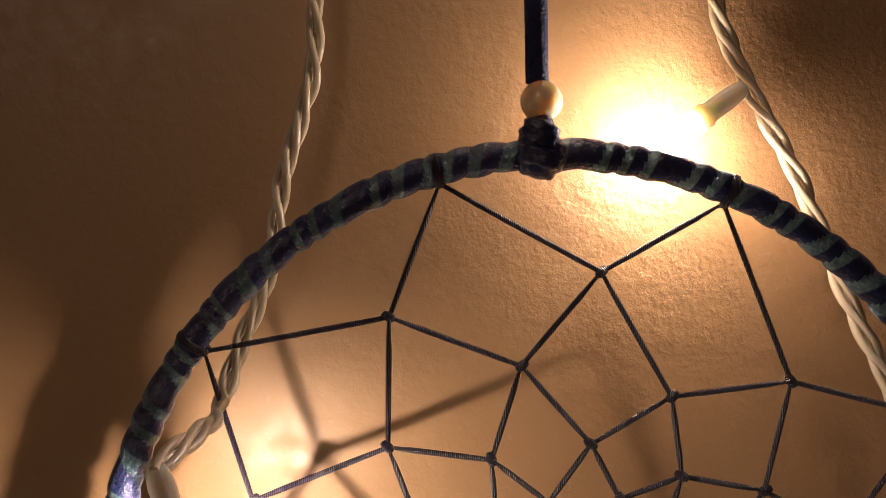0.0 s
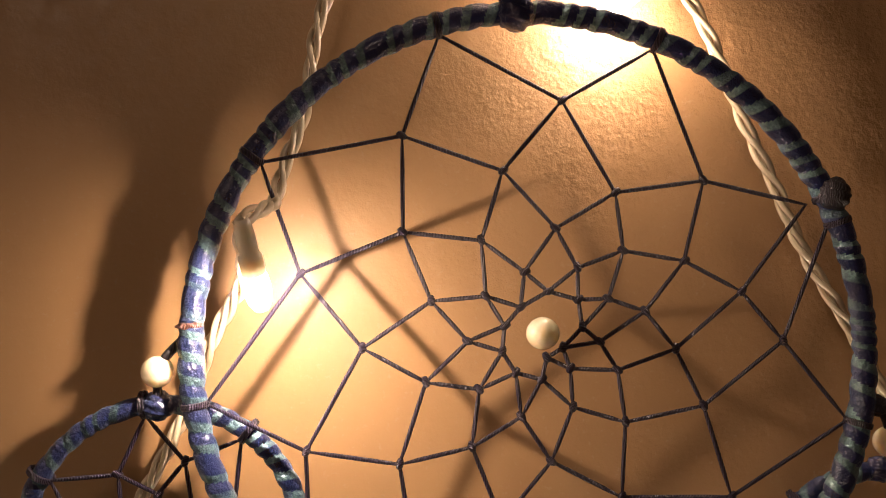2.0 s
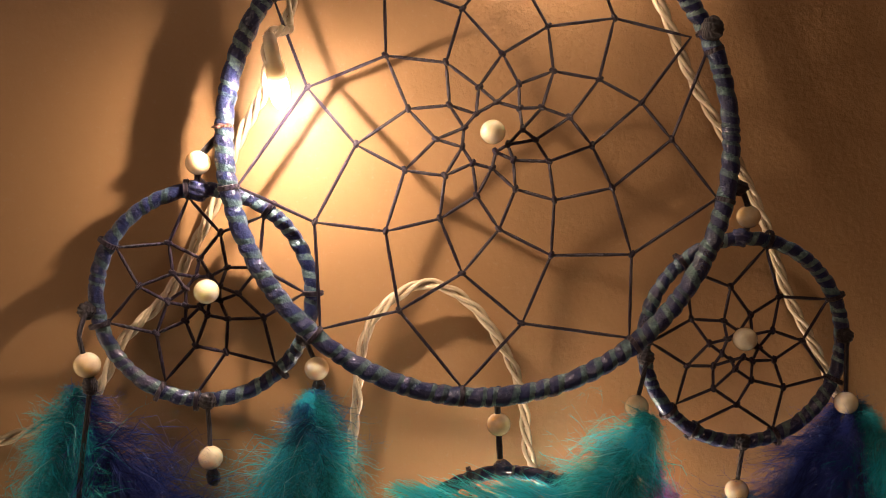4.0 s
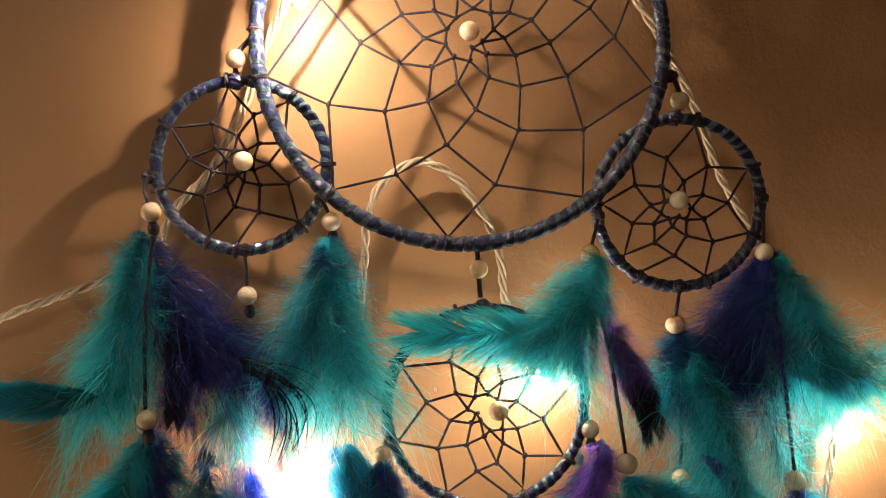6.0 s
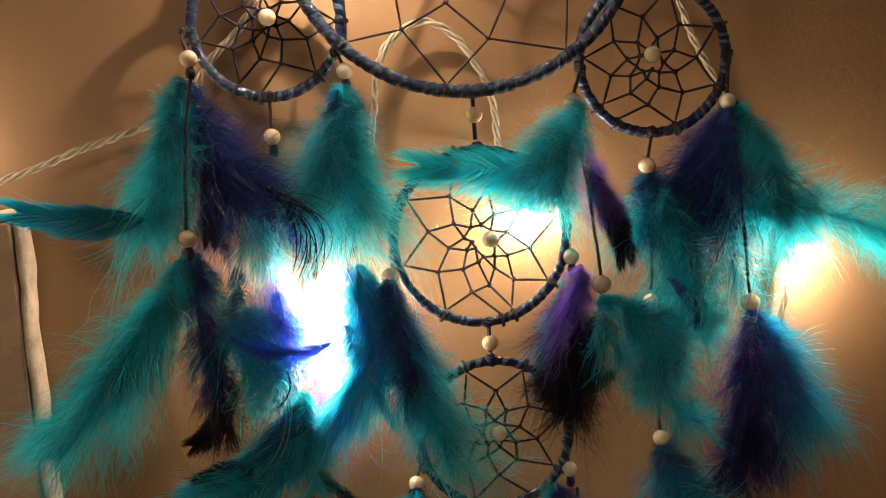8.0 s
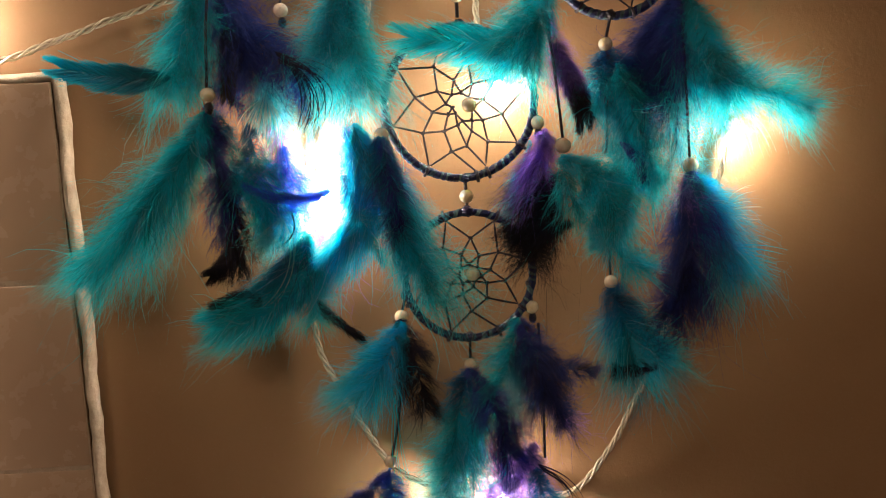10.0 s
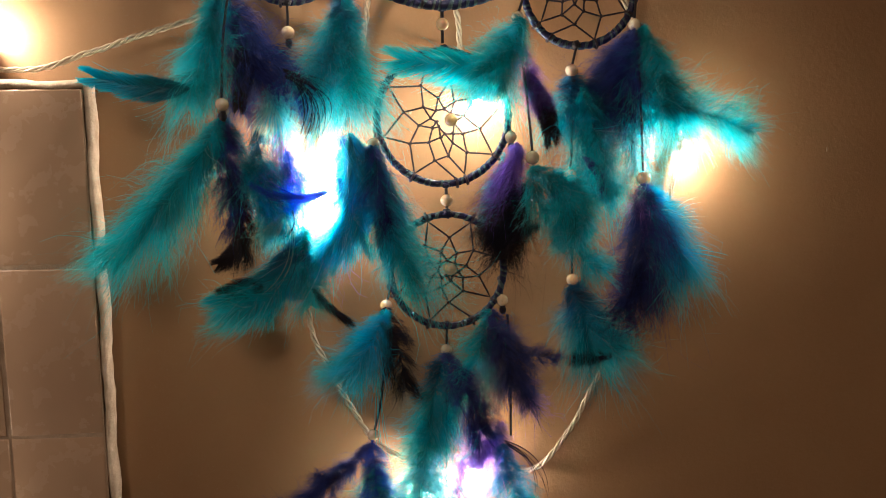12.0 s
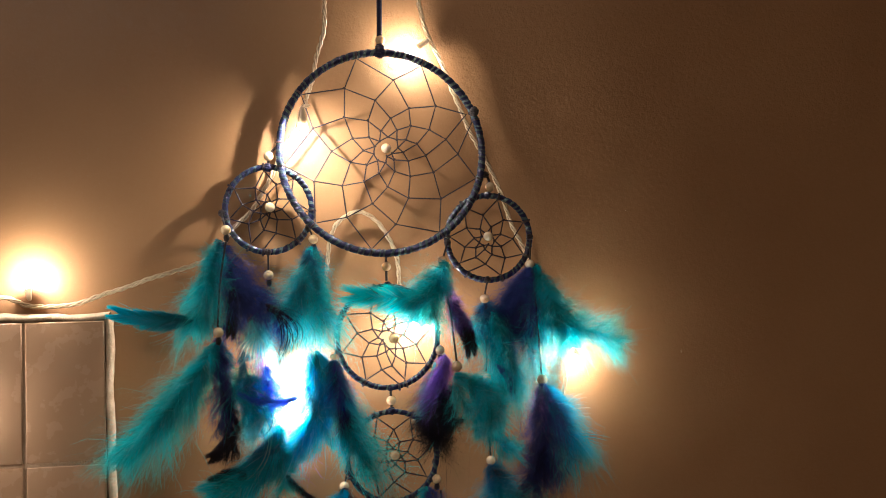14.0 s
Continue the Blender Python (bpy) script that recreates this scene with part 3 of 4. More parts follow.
        F2 = (np.arange(n * K)[:, None] * 4 + np.arange(4)[None]) + len(V)
        V, F = np.concatenate([V, V2]), np.concatenate([F, F2])
        along = np.concatenate([along, np.repeat(reach[i, lo], 4)])
        dye = np.concatenate([dye, np.repeat(took[i], 4)])
    vane = mesh_part("feather", V, F, mat, catcher, label, attr=("along", along))
    dyed(vane, dye)
    if shaft:
        uu = np.linspace(0, 0.97, 18)
        v, f = tube(line(uu), np.linspace(0.00042, 0.0001, 18), 6)
        quill = mesh_part("shaft", v, f, mat, vane, attr=("along", np.repeat(uu, 6)))
        dyed(quill, np.full(18 * 6, 0.75))
    return vane


def strands(base, tip, spread, count, mat, bend=0.0, y=-0.034, r=0.00022, label=""):
    """A few long single barbs that fan out from one root, each bowed and tapering."""
    SEED[0] += 1
    rng = np.random.default_rng(SEED[0])
    b, t = np.array([base[0], y, base[1]]), np.array([tip[0], y, tip[1]])
    L = np.linalg.norm(t - b)
    side = np.cross((t - b) / L, [0, 1.0, 0])
    pieces, u = [], np.linspace(0, 1, 22)
    for k in range(count):
        f = (k + 0.5) / count * 2 - 1 + rng.normal(0, 0.10)
        e = b + (t - b) * rng.uniform(0.80, 1.05) + side * spread * f + np.array([0, rng.uniform(-0.004, 0.002), 0])
        a = b + (t - b) * rng.uniform(0.0, 0.12)
        c = (a + e) / 2 + side * (2 * bend * L * rng.uniform(0.75, 1.15) + spread * f * 0.4)
        p = (1 - u)[:, None] ** 2 * a + 2 * (u * (1 - u))[:, None] * c + (u ** 2)[:, None] * e
        pieces.append(tube(p, r * (1.1 - 0.9 * u) * rng.uniform(0.7, 1.2), 5))
    v, f = joined(pieces)
    ob = mesh_part("feather", v, f, mat, catcher, label, attr=("along", np.tile(np.repeat(u, 5), count)))
    dyed(ob, np.full(len(v), 0.9))
    return ob


# rings and webs
big = hoop(-0.0018, 1.4980, 0.0788, 0.0027, turns=92, slope=0.07, label="large ring wound with navy satin ribbon")
web(big, -0.0018, 1.4980, 0.0762, (19, -16, -56, -98, -134, -172, -216, -256, -295.5, -336), (0.60, 0.556, 0.54, 0.48, 0.55), (0.185, 0.174, 0.146, 0.116, 0.10, 0.07, 0.05), slope=0.07, hub=(0.0015, 0.0013), lean=(-0.04, 0.0))
left = hoop(-0.0895, 1.4545, 0.0325, 0.0022, y=-0.021, turns=44, label="small ring wound with navy satin ribbon")
web(left, -0.0895, 1.4545, 0.0302, (-97.7, -48.7, -1.7, 51, 96, 148, 193, 242), (0.485, 0.45, 0.44, 0.55), (0.274, 0.223, 0.213, 0.113), y=-0.021, stop=0.0035, thick=0.00054, most=38, hub=(-0.0003, 0.0011), lean=(0.05, -0.04))
right = hoop(0.0815, 1.4300, 0.0335, 0.0022, y=-0.021, turns=44, label="small ring wound with navy satin ribbon")
web(right, 0.0815, 1.4300, 0.0312, (-122, -72.6, -25.7, 22.6, 75, 127.5, 177.5, 220), (0.498, 0.46, 0.46, 0.55), (0.272, 0.214, 0.199, 0.113), y=-0.021, stop=0.0035, thick=0.00054, most=38, hub=(-0.0014, -0.0024), lean=(0.01, 0.14))
middle = hoop(-0.0010, 1.3545, 0.0390, 0.0021, turns=50, label="medium ring wound with navy satin ribbon")
web(middle, -0.0010, 1.3545, 0.0368, (-78, -118, -163, -210, -256, -300, -347, -396, -429), (0.573, 0.489, 0.469, 0.55), (0.281, 0.215, 0.22, 0.113), stop=0.004, thick=0.00054, most=44, hub=(-0.0003, -0.0013), lean=(0.04, 0.12))
lower = hoop(0.0010, 1.2625, 0.0345, 0.0020, turns=46, label="small ring wound with navy satin ribbon")
web(lower, 0.0010, 1.2625, 0.0324, (-64, -109.5, -156, -206, -249, -296, -347, -393), (0.527, 0.495, 0.416, 0.55), (0.299, 0.209, 0.205, 0.113), stop=0.0035, thick=0.00054, most=38, lean=(-0.03, -0.04))

bead((0.0005, -0.0285, 1.5005), parent=big)
bead((-0.0885, -0.0245, 1.4560), parent=left)
bead((0.0805, -0.0245, 1.4312), parent=right)
bead((0.0035, -0.0285, 1.3535), parent=middle)
bead((0.0025, -0.0285, 1.2640), parent=lower)

# hanging strap, top knot and joining cords
v, f = tube(spline([(-0.0025, -0.006, 1.752), (-0.003, -0.016, 1.70), (-0.0025, -0.024, 1.65), (-0.002, PLANE, 1.62), (-0.002, PLANE + 0.004, 1.5895)]), 0.0021, 8, flat=0.45)
mesh_part("strap", v, f, M_STRAP, catcher, "navy suede hanging strap")
bead((-0.0013, PLANE + 0.004, 1.5862))
knot((-0.0020, PLANE + 0.003, 1.5795), 0.0037, M_SATIN, 1.15)
knot((-0.0017, PLANE + 0.004, 1.5762), 0.0045, M_SATIN, 0.95)
knot((-0.0025, PLANE, 1.6215), 0.0026, M_STRAP)
# cords and beads between the rings
cord([(-0.0800, PLANE, 1.504), (-0.0850, -0.024, 1.500), (-0.0885, -0.023, 1.4955), (-0.0895, -0.022, 1.487)], 0.0011)
bead((-0.0888, -0.0235, 1.4950), 0.0038)
knot((-0.0895, -0.021, 1.4868), 0.0038, M_SATIN, 0.9)
knot((-0.0806, PLANE, 1.5055), 0.0031, M_RUST, 0.35, "tie")
knot((0.0785, PLANE, 1.4800), 0.0036, M_CORD, 0.7)
cord([(0.0790, PLANE, 1.482), (0.0825, -0.023, 1.4755), (0.0835, -0.022, 1.4705), (0.0825, -0.021, 1.463)], 0.0010)
bead((0.0835, -0.022, 1.4705), 0.0038)
knot((0.0812, -0.021, 1.4638), 0.0034, M_SATIN, 0.9)
knot((0.0715, PLANE, 1.5300), 0.0036, M_CORD, 1.1)
knot((-0.0010, PLANE, 1.4185), 0.0032, M_SATIN, 0.8)
cord([(-0.0010, PLANE, 1.4185), (-0.0008, PLANE, 1.398)], 0.0010)
bead((-0.0008, PLANE, 1.4090), 0.0038)
knot((0.0000, PLANE, 1.3945), 0.0032, M_SATIN, 0.9)
knot((0.0005, PLANE, 1.3150), 0.0028, M_SATIN, 0.8)
cord([(0.0005, PLANE, 1.3155), (0.0010, PLANE, 1.2975)], 0.0010)
bead((0.0008, PLANE, 1.3055), 0.0038)
knot((0.0010, PLANE, 1.2975), 0.0034, M_SATIN, 0.9)


def drop(top, at, y=-0.027, r=0.0038):
    """A cord from a ring down to a bead, and the tuft's bound neck under the bead."""
    knot((top[0], PLANE + 0.002, top[1]), 0.0027, M_CORD, 1.0)
    cord([(top[0], PLANE + 0.001, top[1]), ((top[0] + at[0]) / 2, y + 0.001, (top[1] + at[1]) / 2 + 0.001), (at[0], y, at[1]), (at[0] + 0.0004, y, at[1] - 0.008)], 0.00075)
    bead((at[0], y, at[1]), r)
    knot((at[0] + 0.0004, y, at[1] - 0.0060), 0.0021, M_CORD, 1.4, "neck")


# left ring's drops
drop((-0.1245, 1.452), (-0.1205, 1.4385), -0.040)
drop((-0.0600, 1.440), (-0.0565, 1.4310), -0.028)
drop((-0.0905, 1.422), (-0.0905, 1.4045), -0.024)
cord([(-0.1205, -0.040, 1.430), (-0.1250, -0.042, 1.400), (-0.1272, -0.043, 1.366)])
bead((-0.1270, -0.043, 1.3635), 0.0038)
knot((-0.1268, -0.043, 1.3570), 0.0022, M_CORD, 1.4, "neck")
cord([(-0.0555, -0.026, 1.424), (-0.0575, -0.022, 1.385), (-0.0585, -0.020, 1.350)], 0.0004)
# right ring's drops
drop((0.0480, 1.4270), (0.0430, 1.4125), -0.028)
drop((0.0795, 1.397), (0.0760, 1.3820), -0.026)
drop((0.1150, 1.4300), (0.1135, 1.4085), -0.026)
cord([(0.0435, -0.028, 1.405), (0.0475, -0.034, 1.370), (0.0510, -0.036, 1.334)])
bead((0.0510, -0.036, 1.3310), 0.0042)
cord([(0.1145, -0.030, 1.400), (0.1170, -0.032, 1.360), (0.1190, -0.033, 1.322)])
bead((0.1195, -0.033, 1.3175), 0.0042)
knot((0.1200, -0.033, 1.3110), 0.0026, M_CORD, 1.3, "neck")
cord([(0.0765, -0.026, 1.374), (0.0775, -0.022, 1.330), (0.0765, -0.022, 1.325)])
bead((0.0765, -0.024, 1.3195), 0.0040)
cord([(0.0770, -0.024, 1.316), (0.0770, -0.026, 1.290), (0.0780, -0.026, 1.258)])
bead((0.0780, -0.027, 1.2555), 0.0038)
# medium ring's drops
drop((-0.0400, 1.3480), (-0.0425, 1.3400), -0.030)
drop((0.0385, 1.3560), (0.0395, 1.3430), -0.026)
# lower ring's drops
drop((-0.0335, 1.2530), (-0.0365, 1.2420), -0.026)
drop((0.0345, 1.2560), (0.0345, 1.2435), -0.026)
drop((0.0005, 1.2280), (0.0000, 1.2130), -0.026)
cord([(-0.0375, -0.026, 1.235), (-0.0400, -0.028, 1.190), (-0.0455, -0.030, 1.163)])
bead((-0.0460, -0.030, 1.1615), 0.0036)
cord([(0.0375, -0.028, 1.235), (0.0390, -0.030, 1.205), (0.0395, -0.030, 1.158)])
cord([(0.0000, -0.026, 1.207), (-0.0005, -0.026, 1.150), (-0.0010, -0.026, 1.092)], 0.0006)

TURQ = "fluffy turquoise feather"
INK = "dark navy feather"
SEA = "deep teal fluffy feather"
# tuft on the left ring's outer drop
feather((-0.1265, 1.4284), (-0.1470, 1.3652), 0.0183, TEAL, 0, -0.036, 0.95, 2200, label=TURQ)
feather((-0.1259, 1.4251), (-0.1375, 1.3635), 0.0138, TEAL, 0, -0.034, 1, 1300, label=TURQ)
feather((-0.1476, 1.3729), (-0.1946, 1.3784), 0.0115, DUSK, 0.04, -0.04, 0.12, 900, label="smooth turquoise feather tip", close=0.55)
strands((-0.1459, 1.3756), (-0.1800, 1.3643), 0.0112, 8, TEAL, 0.05, -0.037, 0.000162, "loose turquoise barbs")
feather((-0.1242, 1.4268), (-0.1062, 1.3763), 0.0195, NAVY, 0.02, -0.034, 0.9, 2000, label=INK)
feather((-0.1207, 1.4040), (-0.0807, 1.3669), 0.0161, NAVY, 0.04, -0.031, 0.8, 1500, label=INK)
feather((-0.1135, 1.3954), (-0.1182, 1.3617), 0.0115, NAVY, 0, -0.03, 0.85, 800, label=INK)
feather((-0.1008, 1.3737), (-0.0970, 1.3471), 0.0149, TEAL, 0, -0.026, 1, 800, label=TURQ, pale=0.5)
strands((-0.0993, 1.3636), (-0.1026, 1.3427), 0.0120, 26, PALE, 0, -0.036, 0.000243, "pale barb ends")
feather((-0.1163, 1.3935), (-0.1185, 1.3614), 0.0052, BLACK, 0.04, -0.038, 0.2, 420, label="small black feather")
strands((-0.0926, 1.3833), (-0.0795, 1.3369), 0.0077, 14, BLACK, 0.26, -0.041, 0.0005, "curled strands of a black feather")
strands((-0.0927, 1.3840), (-0.0664, 1.3478), 0.0129, 8, BLACK, 0.16, -0.037, 0.00022, "loose black strands")
# tuft on the left ring's inner drop
feather((-0.0577, 1.4222), (-0.0722, 1.3730), 0.0218, DEEP, 0.04, -0.031, 0.95, 2200, label=SEA)
feather((-0.0569, 1.4213), (-0.0503, 1.3704), 0.0206, TEAL, -0.03, -0.034, 0.95, 2000, label=TURQ)
feather((-0.0596, 1.4196), (-0.0634, 1.3963), 0.0138, DEEP, 0, -0.037, 0.95, 900, label=SEA)
feather((-0.0612, 1.3940), (-0.0556, 1.3553), 0.0252, TEAL, 0, -0.03, 0.95, 380, label="loose turquoise barbs", shaft=False, pale=0.5)
strands((-0.0548, 1.3982), (-0.0298, 1.3718), 0.0120, 16, TEAL, -0.08, -0.033, 0.0001485, "long thin turquoise barbs")
strands((-0.0551, 1.3810), (-0.0261, 1.3328), 0.0146, 16, TEAL, -0.08, -0.03, 0.000162, "long thin turquoise barbs")
strands((-0.0574, 1.3681), (-0.0622, 1.3383), 0.0129, 14, PALE, 0.05, -0.028, 0.000135, "pale barb ends")
# second tuft of the outer drop
feather((-0.1316, 1.3536), (-0.1902, 1.2766), 0.0241, TEAL, 0.06, -0.038, 0.6, 2600, label="long turquoise feather", close=0.75)
feather((-0.1504, 1.3264), (-0.1937, 1.2796), 0.0126, TEAL, 0.05, -0.04, 0.4, 900, label="long turquoise feather tip", close=0.7)
strands((-0.1827, 1.2830), (-0.1965, 1.2797), 0.0060, 9, PALE, 0.1, -0.04, 0.000189, "pale barb ends")
feather((-0.1336, 1.3493), (-0.1531, 1.3156), 0.0195, TEAL, 0, -0.035, 1, 1100, label=TURQ)
feather((-0.1257, 1.3528), (-0.1129, 1.3090), 0.0161, DEEP, 0, -0.031, 0.9, 1100, label=SEA)
feather((-0.1285, 1.3558), (-0.1247, 1.2908), 0.0126, NAVY, 0, -0.036, 0.75, 1700, label=INK)
feather((-0.1258, 1.3209), (-0.1192, 1.2770), 0.0115, BLACK, 0.06, -0.037, 0.55, 900, label="black feather with a ragged tip", close=0.6)
feather((-0.1199, 1.2874), (-0.1339, 1.2716), 0.0057, BLACK, 0.1, -0.037, 0.3, 420, label="ragged black feather tip")
# feathers round the lit bulbs
feather((-0.0971, 1.3485), (-0.0951, 1.3219), 0.0138, LILAC, 0, -0.022, 0.95, 700, label="small lilac feather")
strands((-0.0972, 1.3395), (-0.1026, 1.3185), 0.0077, 14, LILAC, 0, -0.026, 0.000189, "lilac barb ends")
feather((-0.0940, 1.3349), (-0.0904, 1.3027), 0.0138, ROYAL, 0, -0.024, 0.85, 800, label="small blue feather")
feather((-0.0725, 1.3133), (-0.1129, 1.3173), 0.0046, ROYAL, 0.13, -0.036, 0.3, 420, label="curved royal blue feather", close=0.5)
strands((-0.0817, 1.3098), (-0.1123, 1.3204), 0.0069, 14, ROYAL, 0.1, -0.038, 0.00022, "loose blue barbs")
feather((-0.1067, 1.3188), (-0.1010, 1.2868), 0.0161, DEEP, 0, -0.027, 0.85, 1000, label=SEA)
feather((-0.0944, 1.2999), (-0.1046, 1.2866), 0.0103, TEAL, 0, -0.032, 0.95, 420, label="pale turquoise tuft", pale=0.8)
strands((-0.0951, 1.3006), (-0.1007, 1.2862), 0.0086, 18, PALE, 0.1, -0.036, 0.000189, "pale barb ends")
strands((-0.0901, 1.3026), (-0.0995, 1.2855), 0.0013, 3, BLACK, 0.28, -0.037, 0.00035, "thin black curled quill")
feather((-0.0576, 1.3437), (-0.0812, 1.2695), 0.0172, AQUA, 0.2, -0.033, 0.35, 1800, label="bright turquoise vane feather", close=0.55)
feather((-0.0559, 1.3383), (-0.0618, 1.2959), 0.0161, AQUA, 0, -0.03, 0.8, 1000, label=TURQ)
strands((-0.0582, 1.3389), (-0.0741, 1.2722), 0.0095, 12, AQUA, 0.24, -0.036, 0.000216, "split turquoise barbs")
feather((-0.0628, 1.3181), (-0.0439, 1.2729), 0.0046, DEEP, -0.02, -0.037, 0.3, 260, label="narrow deep teal feather")
feather((-0.0609, 1.3418), (-0.0563, 1.3168), 0.0103, ROYAL, 0, -0.029, 0.85, 500, label="small blue feather")
feather((-0.0800, 1.2934), (-0.0742, 1.2652), 0.0149, LILAC, 0, -0.022, 0.95, 240, label="small lilac tuft", pale=0.5)
feather((-0.0855, 1.2872), (-0.1272, 1.2490), 0.0172, DEEP, 0.12, -0.034, 0.3, 1700, label="broad deep teal feather", close=0.6)
strands((-0.0895, 1.2908), (-0.1116, 1.2471), 0.0013, 3, PALE, 0.12, -0.037, 0.0003, "pale turquoise quill")
feather((-0.1115, 1.2556), (-0.1298, 1.2538), 0.0063, BLACK, -0.1, -0.036, 0.25, 500, label="black feather tip")
feather((-0.0841, 1.2895), (-0.0820, 1.2475), 0.0138, TEAL, 0, -0.036, 0.7, 1000, label=TURQ)
feather((-0.0864, 1.2688), (-0.1306, 1.2436), 0.0151, TEAL, 0.12, -0.037, 0.5, 1100, label=TURQ)
feather((-0.0793, 1.2551), (-0.0585, 1.2339), 0.0046, BLACK, -0.06, -0.034, 0.4, 300, label="thin black feather", close=0.5)
strands((-0.0669, 1.2418), (-0.0553, 1.2300), 0.0030, 5, BLACK, 0, -0.035, 0.0003, "black feather strands")
feather((-0.0922, 1.3333), (-0.0877, 1.3022), 0.0126, ROYAL, 0, -0.03, 0.9, 300, label="small blue feather")
feather((-0.1102, 1.3454), (-0.1019, 1.3000), 0.0172, DEEP, 0, -0.03, 0.85, 1200, label=SEA)
# tufts of the medium ring
feather((-0.0426, 1.3362), (-0.0320, 1.2741), 0.0195, DEEP, 0, -0.036, 0.8, 2200, label="dark blue feather turning teal")
feather((-0.0419, 1.3351), (-0.0351, 1.2958), 0.0138, NAVY, 0, -0.038, 0.85, 1200, label=INK)
feather((-0.0366, 1.2976), (-0.0187, 1.2553), 0.0229, TEAL, 0, -0.035, 0.95, 1600, label=TURQ)
feather((0.0410, 1.3364), (0.0337, 1.2907), 0.0218, PURPLE, 0.02, -0.032, 0.75, 1900, label="purple feather with a black tip")
feather((0.0354, 1.3300), (0.0266, 1.2946), 0.0103, AQUA, 0, -0.027, 0.85, 700, label=TURQ)
feather((0.0529, 1.2903), (0.0225, 1.2875), 0.0092, BLACK, 0.1, -0.036, 0.75, 1300, label="curled black feather", close=0.8)
feather((0.0454, 1.3130), (0.0357, 1.2753), 0.0126, BLACK, 0.04, -0.034, 0.85, 1700, label="black downy feather")
feather((0.0521, 1.3226), (0.0807, 1.2900), 0.0183, TEAL, 0.1, -0.037, 0.8, 1700, label=TURQ, close=0.8)
feather((0.0520, 1.3227), (0.0576, 1.2991), 0.0115, TEAL, -0.1, -0.038, 0.9, 800, label=TURQ)
feather((0.0621, 1.3192), (0.0840, 1.3052), 0.0103, TEAL, 0.14, -0.038, 0.9, 700, label=TURQ)
feather((0.0683, 1.3121), (0.0708, 1.2858), 0.0161, DEEP, 0, -0.035, 0.9, 1000, label=SEA)
feather((0.0828, 1.2956), (0.0674, 1.2825), 0.0075, TEAL, 0.15, -0.04, 0.35, 500, label="pale turquoise feather tip", pale=0.6)
# feather lying across the medium ring, and the purple one beside it
feather((0.0432, 1.4089), (0.0169, 1.3769), 0.0206, TEAL, 0.06, -0.034, 0.9, 2400, label=TURQ)
feather((0.0412, 1.4010), (0.0335, 1.3716), 0.0172, TEAL, 0, -0.034, 0.95, 1300, label=TURQ)
feather((0.0221, 1.3855), (-0.0263, 1.3881), 0.0138, TEAL, 0.03, -0.036, 0.2, 520, label="sheer turquoise feather tip", close=0.7)
strands((0.0179, 1.3790), (-0.0106, 1.3713), 0.0112, 12, TEAL, 0.05, -0.034, 0.000162, "loose turquoise barbs")
strands((0.0316, 1.3763), (0.0244, 1.3526), 0.0146, 18, PALE, 0, -0.03, 0.000135, "pale barb ends")
feather((0.0466, 1.3934), (0.0545, 1.3682), 0.0103, LILAC, 0, -0.03, 0.9, 800, label="small lilac feather")
feather((0.0490, 1.3781), (0.0625, 1.3452), 0.0086, PURPLE, 0.04, -0.032, 0.25, 900, label="purple feather with a black tip", close=0.6)
# right ring's tufts
feather((0.0776, 1.3770), (0.0919, 1.3097), 0.0229, DEEP, 0.02, -0.024, 0.95, 2600, label=SEA)
feather((0.0746, 1.3750), (0.0708, 1.3485), 0.0161, DEEP, 0, -0.027, 1, 900, label=SEA)
feather((0.0808, 1.3684), (0.0926, 1.3328), 0.0161, TEAL, 0, -0.033, 0.95, 1000, label=TURQ)
feather((0.0863, 1.3439), (0.1023, 1.3093), 0.0126, TEAL, 0, -0.032, 0.9, 900, label=TURQ)
feather((0.0833, 1.3288), (0.0941, 1.3108), 0.0052, NAVY, 0.1, -0.034, 0.3, 300, label="small blue feather tip", close=0.5)
feather((0.1171, 1.4056), (0.1018, 1.3527), 0.0206, NAVY, -0.02, -0.02, 0.95, 2400, label=INK)
# next two feathers are added: their navy stands in for shade between the tufts
feather((0.1108, 1.4003), (0.0868, 1.3610), 0.0195, NAVY, 0, -0.022, 0.9, 1900, label=INK)
feather((0.1122, 1.4029), (0.1038, 1.3578), 0.0149, NAVY, 0, -0.031, 0.9, 1500, label=INK)
feather((0.1179, 1.4055), (0.1221, 1.3523), 0.0206, DEEP, 0, -0.024, 0.95, 2200, label=SEA)
feather((0.1169, 1.4037), (0.1386, 1.3524), 0.0172, TEAL, 0.02, -0.034, 0.95, 1900, label=TURQ)
feather((0.1195, 1.3594), (0.1812, 1.3453), 0.0172, TEAL, 0.06, -0.037, 0.8, 1900, label="turquoise feather with a frayed tip")
strands((0.1427, 1.3555), (0.1807, 1.3475), 0.0146, 20, PALE, 0.08, -0.036, 0.0001755, "frayed pale barbs")
feather((0.1076, 1.3541), (0.1159, 1.3218), 0.0183, TEAL, 0, -0.03, 1, 650, label=TURQ, pale=0.3)
strands((0.1380, 1.3535), (0.1464, 1.3199), 0.0198, 22, PALE, 0, -0.036, 0.0001485, "pale loose barbs")
strands((0.1022, 1.3184), (0.1042, 1.2694), 0.0034, 4, DEEP, -0.05, -0.026, 0.000189, "thin loose barbs")
